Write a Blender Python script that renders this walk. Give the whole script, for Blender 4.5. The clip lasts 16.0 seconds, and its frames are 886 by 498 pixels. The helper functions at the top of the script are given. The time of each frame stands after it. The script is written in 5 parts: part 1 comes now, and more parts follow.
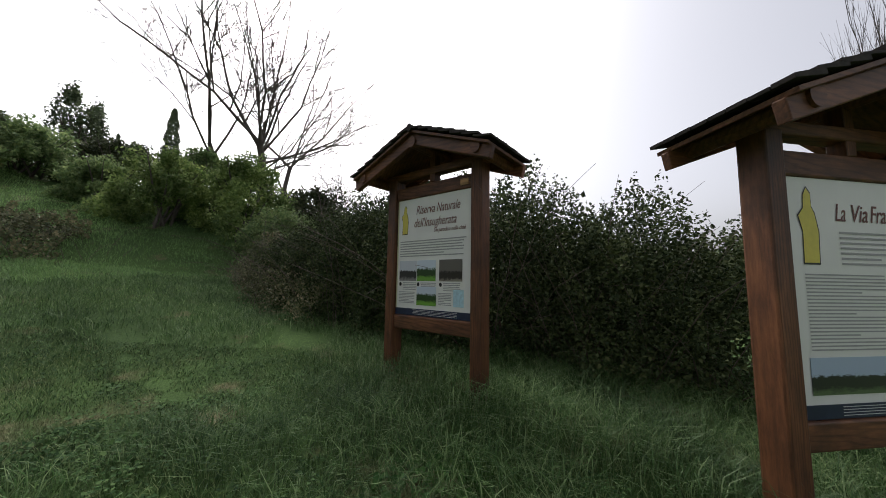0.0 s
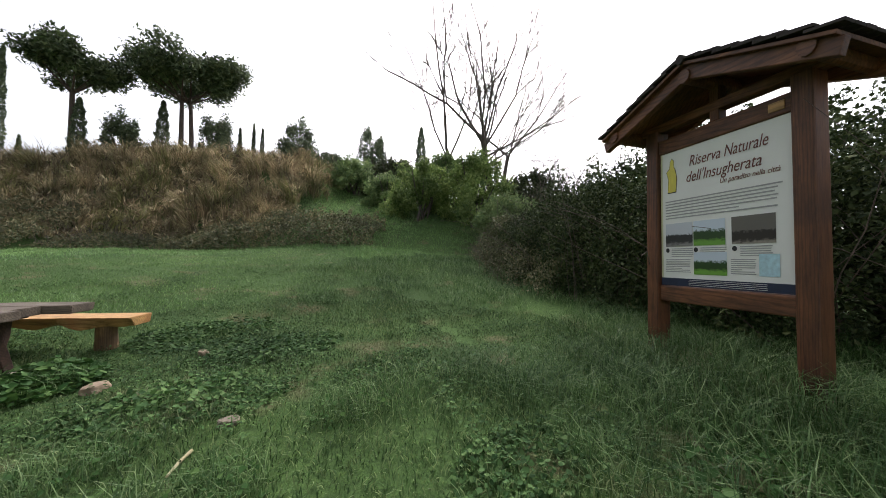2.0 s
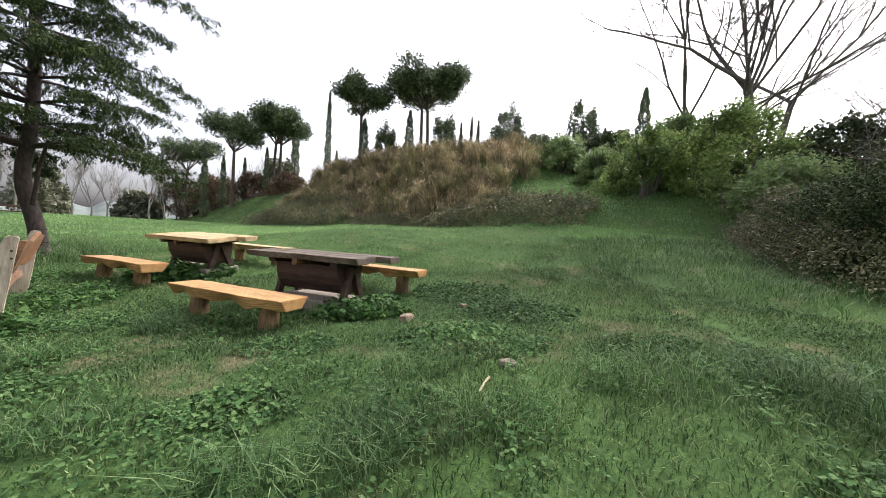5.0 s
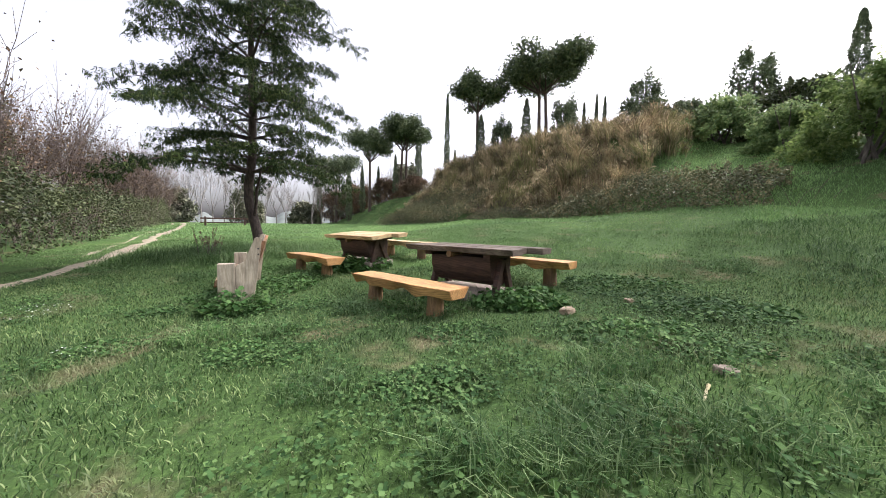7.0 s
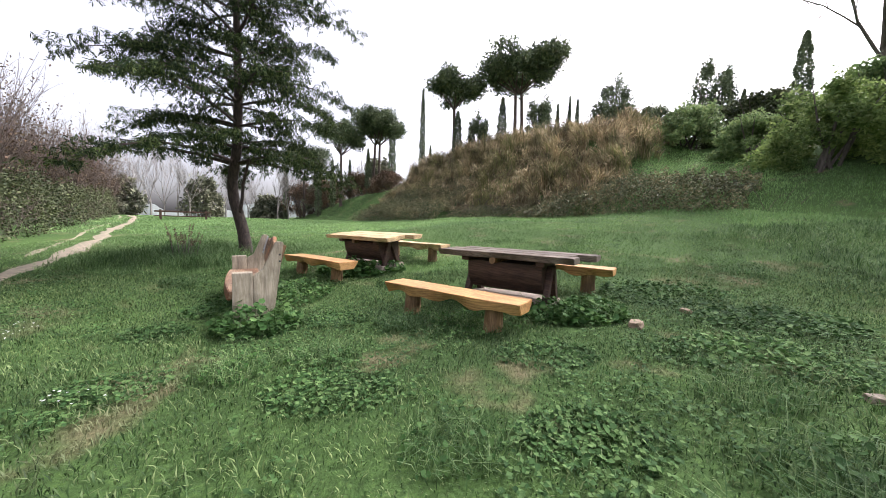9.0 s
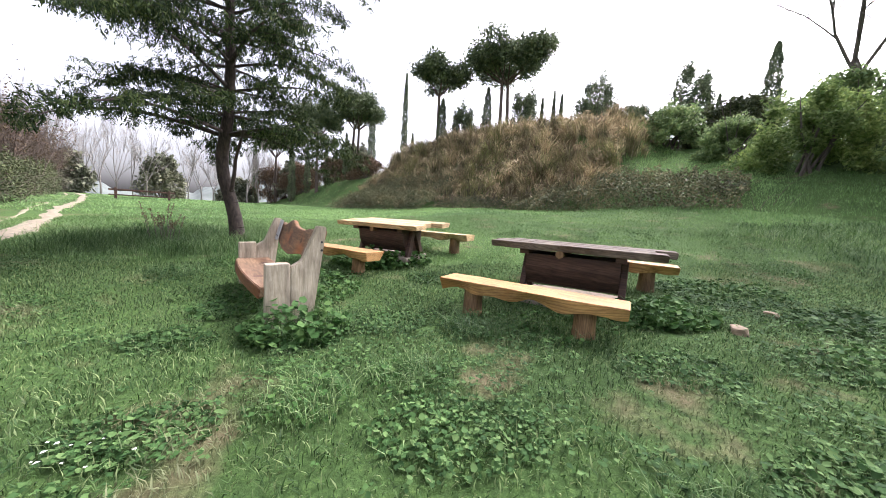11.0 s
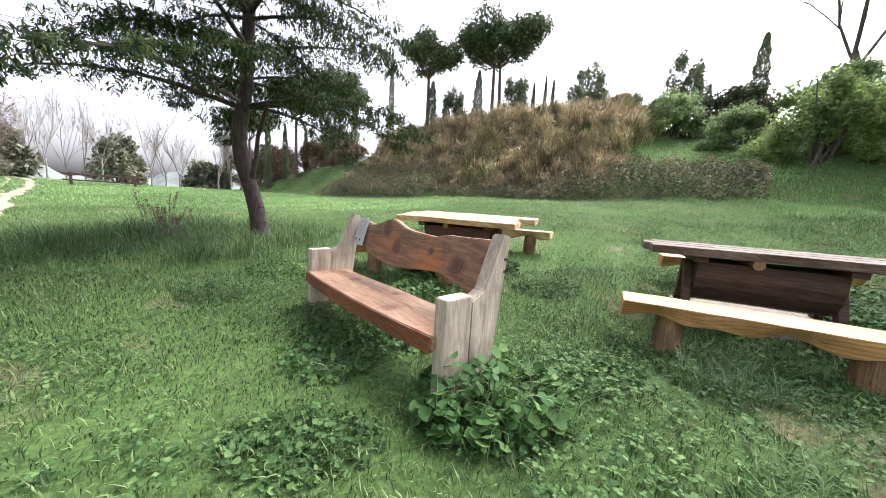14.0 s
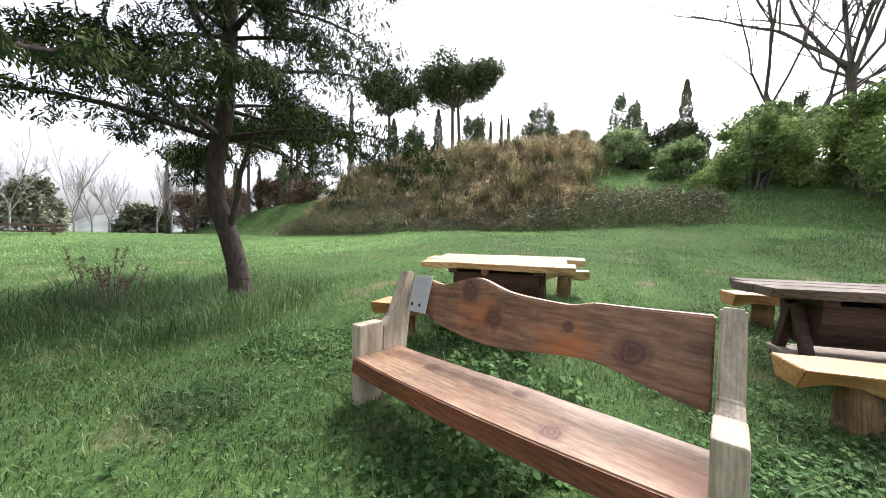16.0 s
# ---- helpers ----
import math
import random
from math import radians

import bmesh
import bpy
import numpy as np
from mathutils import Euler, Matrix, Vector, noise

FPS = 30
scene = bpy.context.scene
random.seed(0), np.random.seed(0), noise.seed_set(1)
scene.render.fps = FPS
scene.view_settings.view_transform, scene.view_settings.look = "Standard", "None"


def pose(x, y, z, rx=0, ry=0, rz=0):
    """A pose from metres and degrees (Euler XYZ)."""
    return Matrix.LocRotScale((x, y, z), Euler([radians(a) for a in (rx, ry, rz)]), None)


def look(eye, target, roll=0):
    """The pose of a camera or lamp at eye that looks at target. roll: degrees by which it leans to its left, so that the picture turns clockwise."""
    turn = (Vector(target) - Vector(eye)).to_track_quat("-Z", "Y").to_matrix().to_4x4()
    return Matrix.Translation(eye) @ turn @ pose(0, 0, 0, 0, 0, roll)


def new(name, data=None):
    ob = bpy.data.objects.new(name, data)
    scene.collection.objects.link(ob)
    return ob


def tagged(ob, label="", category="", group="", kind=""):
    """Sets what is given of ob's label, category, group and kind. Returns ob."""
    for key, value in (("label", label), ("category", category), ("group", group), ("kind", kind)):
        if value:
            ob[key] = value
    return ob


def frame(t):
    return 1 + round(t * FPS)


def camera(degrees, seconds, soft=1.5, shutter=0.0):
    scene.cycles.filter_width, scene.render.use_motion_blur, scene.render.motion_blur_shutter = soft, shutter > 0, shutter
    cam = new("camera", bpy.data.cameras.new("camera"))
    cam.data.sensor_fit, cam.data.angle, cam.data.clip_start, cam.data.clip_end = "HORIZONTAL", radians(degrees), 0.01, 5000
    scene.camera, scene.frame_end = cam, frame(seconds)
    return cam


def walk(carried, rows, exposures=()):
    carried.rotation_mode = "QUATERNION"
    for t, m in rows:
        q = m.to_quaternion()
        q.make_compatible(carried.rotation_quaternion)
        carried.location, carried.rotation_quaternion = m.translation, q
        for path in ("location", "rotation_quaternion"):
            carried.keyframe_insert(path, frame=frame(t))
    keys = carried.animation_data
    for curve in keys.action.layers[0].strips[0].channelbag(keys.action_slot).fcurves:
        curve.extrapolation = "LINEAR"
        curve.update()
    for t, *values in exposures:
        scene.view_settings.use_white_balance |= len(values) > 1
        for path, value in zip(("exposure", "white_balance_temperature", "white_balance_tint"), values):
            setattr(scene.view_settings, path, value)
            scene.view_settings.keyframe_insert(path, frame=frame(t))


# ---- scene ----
cam = camera(107.0, 16.0, soft=0.85)
PATH = [
    (0.0, pose(-3.139, 2.029, 1.595, 95.80, -0.96, -84.42)),
    (0.5, pose(-3.153, 2.108, 1.566, 94.83, -0.13, -77.16)),
    (1.0, pose(-3.194, 2.213, 1.501, 93.76, -0.30, -67.89)),
    (1.5, pose(-3.276, 2.342, 1.425, 92.89, -0.26, -57.63)),
    (2.0, pose(-3.358, 2.447, 1.397, 92.16, -0.85, -48.20)),
    (2.5, pose(-3.432, 2.506, 1.376, 91.93, -1.38, -42.36)),
    (3.0, pose(-3.490, 2.544, 1.349, 91.60, -2.48, -35.93)),
    (3.5, pose(-3.558, 2.585, 1.314, 90.24, -2.49, -29.44)),
    (4.0, pose(-3.666, 2.654, 1.285, 89.57, -2.19, -23.98)),
    (6.5, pose(-4.197, 2.766, 1.187, 85.84, -2.52, 0.00)),
    (7.0, pose(-4.370, 2.826, 1.173, 86.15, -0.76, 5.36)),
    (7.5, pose(-4.572, 2.919, 1.207, 87.17, -0.74, 8.82)),
    (8.0, pose(-4.831, 2.981, 1.221, 89.22, -2.49, 7.23)),
    (8.5, pose(-5.170, 3.084, 1.268, 87.01, -1.47, 2.69)),
    (11.0, pose(-6.609, 3.933, 1.158, 84.24, -3.38, -4.98)),
    (11.5, pose(-6.908, 4.091, 1.133, 83.88, -3.23, -3.80)),
    (12.0, pose(-7.228, 4.258, 1.127, 81.86, -4.75, -0.33)),
    (12.5, pose(-7.476, 4.523, 1.142, 81.99, -4.69, 0.82)),
    (13.0, pose(-7.747, 4.750, 1.115, 82.28, -6.04, -0.90)),
    (13.5, pose(-8.098, 4.990, 1.134, 80.78, -3.64, -3.05)),
    (14.0, pose(-8.327, 5.311, 1.153, 82.35, -3.51, -9.18)),
    (14.5, pose(-8.563, 5.590, 1.127, 82.72, -3.80, -13.99)),
    (15.0, pose(-8.829, 5.877, 1.150, 81.58, -1.32, -19.28)),
    (15.5, pose(-9.040, 6.186, 1.205, 83.81, 0.53, -18.22)),
    (16.0, pose(-9.231, 6.413, 1.263, 88.32, -1.02, -16.55)),
]
EXPOSURES = [(0.0, 0.38, 6350, 14), (1.5, 0.74, 6350, 14), (3.5, 1.14, 6350, 14), (6.5, 1.45, 6250, 17), (8.5, 1.45, 6250, 18), (11.0, 1.76, 6150, 20), (14.5, 1.98, 6200, 18), (16.0, 1.76, 6250, 15)]
walk(cam, PATH, EXPOSURES)

# ---------------------------------------------------------------- light
world = bpy.data.worlds.new("overcast_sky")
scene.world = world
world.use_nodes = True
wn = world.node_tree
wn.nodes.clear()
sky = wn.nodes.new("ShaderNodeTexSky")
sky.sky_type = "NISHITA"
sky.sun_disc = False
sky.sun_elevation = radians(48)
sky.sun_rotation = radians(60)
sky.air_density = 1.0
sky.dust_density = 6.0
sky.ozone_density = 1.0
grey = wn.nodes.new("ShaderNodeHueSaturation")
grey.inputs["Saturation"].default_value = 0.25
back = wn.nodes.new("ShaderNodeBackground")
back.inputs["Strength"].default_value = 0.15
wout = wn.nodes.new("ShaderNodeOutputWorld")
wn.links.new(sky.outputs[0], grey.inputs["Color"])
wn.links.new(grey.outputs[0], back.inputs["Color"])
wn.links.new(back.outputs[0], wout.inputs["Surface"])
sun = new("sun", bpy.data.lights.new("sun", "SUN"))
sun.data.energy = 1.0
sun.data.angle = radians(30)
sun.data.color = (1.0, 0.97, 0.93)
sun.matrix_world = look((20, 11.5, 30), (0, 0, 0))


# ---------------------------------------------------------------- materials
def node_material(name):
    m = bpy.data.materials.new(name)
    m.use_nodes = True
    return m, m.node_tree.nodes, m.node_tree.links, m.node_tree.nodes["Principled BSDF"]


def ramp(nodes, stops):
    r = nodes.new("ShaderNodeValToRGB")
    el = r.color_ramp.elements
    while len(el) < len(stops):
        el.new(0.5)
    for e, (p, c) in zip(el, stops):
        e.position, e.color = p, (*c, 1)
    return r


def noise_node(nodes, links, coord, scale, detail=4.0, rough=0.55, stretch=(1, 1, 1)):
    mp = nodes.new("ShaderNodeMapping")
    mp.inputs["Scale"].default_value = stretch
    links.new(coord, mp.inputs["Vector"])
    n = nodes.new("ShaderNodeTexNoise")
    n.inputs["Scale"].default_value, n.inputs["Detail"].default_value, n.inputs["Roughness"].default_value = scale, detail, rough
    links.new(mp.outputs[0], n.inputs["Vector"])
    return n.outputs["Fac"]


def mix_colour(nodes, links, fac, a, b, mode="MIX"):
    m = nodes.new("ShaderNodeMix")
    m.data_type, m.blend_type = "RGBA", mode
    for sock, v in ((m.inputs[0], fac), (m.inputs[6], a), (m.inputs[7], b)):
        if isinstance(v, (int, float)):
            sock.default_value = v
        elif isinstance(v, tuple):
            sock.default_value = (*v, 1)
        else:
            links.new(v, sock)
    return m.outputs[2]


def leaf_material(name, a, b, c, patch=0.25, rough=0.55, through_light=0.25, dry=None, low=0.62, high=1.3):
    """Leaves or blades: a hue for each piece and wide patches over the ground."""
    m, n, l, p = node_material(name)
    geo = n.new("ShaderNodeNewGeometry")
    r = ramp(n, [(0.0, a), (0.5, b), (1.0, c)])
    l.new(geo.outputs["Random Per Island"], r.inputs[0])
    patchy = noise_node(n, l, geo.outputs["Position"], patch, 3.0)
    pr = ramp(n, [(0.36, (low, low * 1.05, low * 0.97)), (0.64, (high, high * 0.96, high * 0.86))])
    l.new(patchy, pr.inputs[0])
    col = mix_colour(n, l, 1.0, r.outputs[0], pr.outputs[0], "MULTIPLY")
    if dry:
        dn = noise_node(n, l, geo.outputs["Position"], 1.1, 4.0)
        dr = ramp(n, [(0.56, (0, 0, 0)), (0.70, (1, 1, 1))])
        l.new(dn, dr.inputs[0])
        col = mix_colour(n, l, dr.outputs[0], col, dry)
    l.new(col, p.inputs["Base Color"])
    p.inputs["Roughness"].default_value = rough
    p.inputs["Specular IOR Level"].default_value = 0.18
    if through_light:
        t = n.new("ShaderNodeBsdfTranslucent")
        l.new(col, t.inputs["Color"])
        s = n.new("ShaderNodeMixShader")
        s.inputs[0].default_value = through_light
        l.new(p.outputs[0], s.inputs[1])
        l.new(t.outputs[0], s.inputs[2])
        l.new(s.outputs[0], n["Material Output"].inputs["Surface"])
    return m


def wood_material(name, light, dark, stain, axis="X", grain=9.0, rough=0.65, knots=0.5, bump=0.25, stain_from=0.52, mottle=0.6, figure=0.75):
    m, n, l, p = node_material(name)
    tc = n.new("ShaderNodeTexCoord")
    st = {"X": (0.12, 1, 1), "Y": (1, 0.12, 1), "Z": (1, 1, 0.12)}[axis]
    fine = noise_node(n, l, tc.outputs["Object"], max(48.0, grain * 6), 6.0, 0.7, st)
    wide = noise_node(n, l, tc.outputs["Object"], grain, 3.0, 0.5, st)
    blot = noise_node(n, l, tc.outputs["Object"], 2.3, 4.0, 0.6)
    r = ramp(n, [(0.3, dark), (0.68, light)])
    l.new(fine, r.inputs[0])
    wr = ramp(n, [(0.3, (0.62, 0.6, 0.58)), (0.7, (1.18, 1.16, 1.12))])
    l.new(wide, wr.inputs[0])
    col = mix_colour(n, l, 1.0, r.outputs[0], wr.outputs[0], "MULTIPLY")
    worn = noise_node(n, l, tc.outputs["Object"], 7.5, 9.0, 0.72, tuple(0.5 if q < 1 else 1 for q in st))
    mr = ramp(n, [(0.34, (0.55, 0.52, 0.5)), (0.5, (1.0, 0.99, 0.97)), (0.66, (1.22, 1.2, 1.17))])
    l.new(worn, mr.inputs[0])
    col = mix_colour(n, l, mottle, col, mix_colour(n, l, 1.0, col, mr.outputs[0], "MULTIPLY"))
    sr = ramp(n, [(stain_from, (0, 0, 0)), (stain_from + 0.16, (1, 1, 1))])
    l.new(blot, sr.inputs[0])
    col = mix_colour(n, l, sr.outputs[0], col, mix_colour(n, l, 0.75, col, stain))
    band = n.new("ShaderNodeTexWave")
    band.wave_type, band.bands_direction = "BANDS", {"X": "DIAGONAL", "Y": "X", "Z": "X"}[axis]
    band.inputs["Scale"].default_value, band.inputs["Distortion"].default_value = grain * 2.2, 7.0
    band.inputs["Detail"].default_value, band.inputs["Detail Scale"].default_value = 4.0, 1.3
    bmap = n.new("ShaderNodeMapping")
    bmap.inputs["Scale"].default_value = {"X": (0.1, 1, 1), "Y": (1, 0.1, 1), "Z": (1, 1, 0.1)}[axis]
    l.new(tc.outputs["Object"], bmap.inputs["Vector"])
    l.new(bmap.outputs[0], band.inputs["Vector"])
    gr = ramp(n, [(0.0, (0.58, 0.55, 0.53)), (0.35, (1.0, 1.0, 1.0)), (1.0, (1.1, 1.1, 1.1))])
    l.new(band.outputs["Fac"], gr.inputs[0])
    col = mix_colour(n, l, figure, col, mix_colour(n, l, 1.0, col, gr.outputs[0], "MULTIPLY"))
    if knots:
        v = n.new("ShaderNodeTexVoronoi")
        v.inputs["Scale"].default_value = 2.6
        kp = n.new("ShaderNodeMapping")
        kp.inputs["Scale"].default_value = (0.75 if axis == "X" else 1, 0.75 if axis == "Y" else 1, 0.75 if axis == "Z" else 1)
        l.new(tc.outputs["Object"], kp.inputs["Vector"])
        l.new(kp.outputs[0], v.inputs["Vector"])
        kr = ramp(n, [(0.05, (1, 1, 1)), (0.12, (0, 0, 0))])
        l.new(v.outputs["Distance"], kr.inputs[0])
        col = mix_colour(n, l, kr.outputs[0], col, mix_colour(n, l, knots, col, tuple(0.35 * q for q in dark)))
    l.new(col, p.inputs["Base Color"])
    p.inputs["Roughness"].default_value = rough
    b = n.new("ShaderNodeBump")
    b.inputs["Strength"].default_value, b.inputs["Distance"].default_value = bump, 0.004
    l.new(fine, b.inputs["Height"])
    l.new(b.outputs[0], p.inputs["Normal"])
    return m


def knotted(mat, spots, dark):
    """Ringed knots at chosen places of a board: rows of x, y, z, radius."""
    n, l = mat.node_tree.nodes, mat.node_tree.links
    p = n["Principled BSDF"]
    col = p.inputs["Base Color"].links[0].from_socket
    tc = n.new("ShaderNodeTexCoord")
    warp = noise_node(n, l, tc.outputs["Object"], 9.0, 3.0)
    for x, y, z, r in spots:
        d = n.new("ShaderNodeVectorMath")
        d.operation = "DISTANCE"
        l.new(tc.outputs["Object"], d.inputs[0])
        d.inputs[1].default_value = (x, y, z)
        w = n.new("ShaderNodeMath")
        w.operation = "MULTIPLY_ADD"
        l.new(warp, w.inputs[0])
        w.inputs[1].default_value = r * 2.4
        off = n.new("ShaderNodeMath")
        off.operation = "ADD"
        l.new(d.outputs["Value"], off.inputs[0])
        off.inputs[1].default_value = -1.2 * r
        l.new(off.outputs[0], w.inputs[2])
        ring = n.new("ShaderNodeMath")
        ring.operation = "SINE"
        sc = n.new("ShaderNodeMath")
        sc.operation = "MULTIPLY"
        l.new(w.outputs[0], sc.inputs[0])
        sc.inputs[1].default_value = 11.0 / r
        l.new(sc.outputs[0], ring.inputs[0])
        rr = ramp(n, [(0.2, tuple(1.3 * q for q in dark)), (0.9, tuple(2.6 * q for q in dark))])
        l.new(ring.outputs[0], rr.inputs[0])
        mask = ramp(n, [(r * 1.0, (0.9, 0.9, 0.9)), (r * 1.9, (0, 0, 0))])
        l.new(w.outputs[0], mask.inputs[0])
        col = mix_colour(n, l, mask.outputs[0], col, rr.outputs[0])
    l.new(col, p.inputs["Base Color"])
    return mat


def plain_material(name, colour, rough=0.6, metal=0.0, vary=0.15, scale=18.0, coord="Object"):
    m, n, l, p = node_material(name)
    tc = n.new("ShaderNodeTexCoord")
    f = noise_node(n, l, tc.outputs[coord], scale, 5.0, 0.6)
    r = ramp(n, [(0.3, tuple(c * (1 - vary) for c in colour)), (0.7, tuple(min(1, c * (1 + vary)) for c in colour))])
    l.new(f, r.inputs[0])
    l.new(r.outputs[0], p.inputs["Base Color"])
    p.inputs["Roughness"].default_value, p.inputs["Metallic"].default_value = rough, metal
    return m


def bark_material(name, light, dark, scale=22.0):
    m, n, l, p = node_material(name)
    geo = n.new("ShaderNodeNewGeometry")
    f = noise_node(n, l, geo.outputs["Position"], scale, 6.0, 0.65, (1, 1, 0.3))
    r = ramp(n, [(0.35, dark), (0.7, light)])
    l.new(f, r.inputs[0])
    l.new(r.outputs[0], p.inputs["Base Color"])
    p.inputs["Roughness"].default_value = 0.9
    b = n.new("ShaderNodeBump")
    b.inputs["Strength"].default_value, b.inputs["Distance"].default_value = 0.6, 0.02
    l.new(f, b.inputs["Height"])
    l.new(b.outputs[0], p.inputs["Normal"])
    return m


def ground_material():
    m, n, l, p = node_material("meadow_soil")
    geo = n.new("ShaderNodeNewGeometry")
    pos = geo.outputs["Position"]
    fine = noise_node(n, l, pos, 24.0, 6.0, 0.7)
    r = ramp(n, [(0.3, (0.026, 0.048, 0.018)), (0.55, (0.062, 0.110, 0.037)), (0.75, (0.110, 0.172, 0.060))])
    l.new(fine, r.inputs[0])
    wide = noise_node(n, l, pos, 0.22, 4.0)
    wr = ramp(n, [(0.35, (0.75, 0.78, 0.7)), (0.65, (1.25, 1.25, 1.05))])
    l.new(wide, wr.inputs[0])
    col = mix_colour(n, l, 1.0, r.outputs[0], wr.outputs[0], "MULTIPLY")
    bare = noise_node(n, l, pos, 1.1, 4.0)
    br = ramp(n, [(0.58, (0, 0, 0)), (0.72, (1, 1, 1))])
    l.new(bare, br.inputs[0])
    soil = ramp(n, [(0.3, (0.10, 0.08, 0.045)), (0.7, (0.24, 0.20, 0.12))])
    l.new(fine, soil.inputs[0])
    col = mix_colour(n, l, br.outputs[0], col, soil.outputs[0])
    l.new(col, p.inputs["Base Color"])
    p.inputs["Roughness"].default_value = 0.95
    p.inputs["Specular IOR Level"].default_value = 0.1
    b = n.new("ShaderNodeBump")
    b.inputs["Strength"].default_value, b.inputs["Distance"].default_value = 0.7, 0.03
    l.new(fine, b.inputs["Height"])
    l.new(b.outputs[0], p.inputs["Normal"])
    return m


M_GROUND = ground_material()
M_PATH = plain_material("trodden_earth", (0.27, 0.225, 0.16), 0.95, 0, 0.35, 9.0)
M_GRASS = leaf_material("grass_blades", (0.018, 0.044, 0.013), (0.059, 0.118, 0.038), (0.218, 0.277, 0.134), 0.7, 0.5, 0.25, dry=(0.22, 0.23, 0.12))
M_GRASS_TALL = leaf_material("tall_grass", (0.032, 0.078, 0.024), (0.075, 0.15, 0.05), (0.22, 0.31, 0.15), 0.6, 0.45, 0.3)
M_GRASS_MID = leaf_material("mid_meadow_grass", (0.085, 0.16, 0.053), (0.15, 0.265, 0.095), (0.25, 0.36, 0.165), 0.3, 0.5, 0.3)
# bright meadow green, softened and lightened to hold some distance haze
M_MEADOW_HAZED = leaf_material("hazed_meadow_grass", (0.15, 0.26, 0.10), (0.21, 0.36, 0.14), (0.25, 0.39, 0.165), 0.12, 0.5, 0.3)
M_CLOVER = leaf_material("clover", (0.022, 0.060, 0.018), (0.055, 0.122, 0.038), (0.125, 0.21, 0.078), 0.6, 0.75, 0.2)
M_WEED = leaf_material("weed_leaves", (0.03, 0.085, 0.022), (0.055, 0.13, 0.035), (0.11, 0.20, 0.06), 0.6, 0.68, 0.2)
M_DRY = leaf_material("dry_grass", (0.30, 0.26, 0.15), (0.42, 0.37, 0.24), (0.55, 0.5, 0.36), 0.6, 0.7, 0.2)
M_REED = leaf_material("dead_reeds", (0.16, 0.12, 0.08), (0.42, 0.33, 0.22), (0.68, 0.60, 0.43), 0.75, 0.7, 0.2, None, 0.3, 1.35)
M_REED_GREEN = leaf_material("reed_leaves", (0.11, 0.13, 0.06), (0.24, 0.25, 0.11), (0.38, 0.37, 0.19), 0.2, 0.6, 0.2)
M_BRAMBLE = leaf_material("bramble_leaves", (0.024, 0.041, 0.017), (0.053, 0.077, 0.031), (0.120, 0.150, 0.066), 1.3, 0.75, 0.06)
M_THICKET = leaf_material("hedge_leaves", (0.045, 0.06, 0.032), (0.078, 0.098, 0.048), (0.13, 0.15, 0.078), 0.5, 0.6, 0.12)
M_BUSH = leaf_material("spring_leaves", (0.121, 0.193, 0.066), (0.209, 0.297, 0.099), (0.352, 0.440, 0.176), 0.35, 0.5, 0.45)
# hilltop shrubs and cypresses: dark greens lightened to include the haze before them
M_SHRUB_HAZED = leaf_material("hazed_evergreen_leaves", (0.076, 0.105, 0.068), (0.126, 0.165, 0.101), (0.203, 0.245, 0.144), 0.5, 0.6, 0.1)
M_BUSH2 = leaf_material("mid_green_leaves", (0.121, 0.195, 0.087), (0.195, 0.282, 0.121), (0.296, 0.376, 0.175), 0.35, 0.55, 0.35)
M_TWIG_BUSH = leaf_material("reddish_scrub", (0.09, 0.06, 0.045), (0.14, 0.095, 0.07), (0.19, 0.14, 0.09), 0.3, 0.8, 0.05)
M_BRAMBLE_FAR = leaf_material("dull_bramble", (0.077, 0.101, 0.055), (0.156, 0.164, 0.091), (0.266, 0.235, 0.149), 0.5, 0.6, 0.1)
# far leaves: distance haze is put into this paler, greyed colour
M_FAR_HAZED = leaf_material("hazed_far_leaves", (0.12, 0.13, 0.10), (0.17, 0.18, 0.135), (0.24, 0.25, 0.18), 0.2, 0.8, 0.1)
M_FIR = leaf_material("fir_needles", (0.014, 0.028, 0.012), (0.03, 0.052, 0.018), (0.085, 0.115, 0.036), 0.9, 0.85, 0.1)
# needles of the hill's pines, with haze lightened into the greens
M_PINE_HAZED = leaf_material("hazed_pine_needles", (0.067, 0.098, 0.060), (0.113, 0.149, 0.083), (0.179, 0.217, 0.120), 0.5, 0.65, 0.1)
M_BARK = bark_material("fir_bark", (0.075, 0.053, 0.042), (0.022, 0.016, 0.013))
M_BARK_PINE = bark_material("pine_bark", (0.15, 0.11, 0.09), (0.05, 0.038, 0.03), 6.0)
M_TWIG = bark_material("bare_twigs", (0.16, 0.135, 0.115), (0.07, 0.058, 0.05), 9.0)
# far bare trees: the bark is paled so its colour carries the haze
M_TWIG_HAZED = bark_material("hazed_far_twigs", (0.34, 0.31, 0.28), (0.2, 0.18, 0.16), 4.0)
M_TWIG_RED = bark_material("thicket_twigs", (0.19, 0.145, 0.12), (0.08, 0.06, 0.05), 9.0)
M_SIGN_WOOD = wood_material("stained_timber", (0.21, 0.085, 0.034), (0.085, 0.032, 0.014), (0.04, 0.018, 0.01), "Z", 8.0, 0.55, 0.5)
M_SIGN_RAIL = wood_material("stained_rail", (0.22, 0.092, 0.038), (0.09, 0.035, 0.016), (0.05, 0.022, 0.012), "X", 8.0, 0.55, 0.5)
M_SHINGLE = plain_material("roof_shingles", (0.032, 0.025, 0.022), 0.9, 0, 0.45, 30.0)
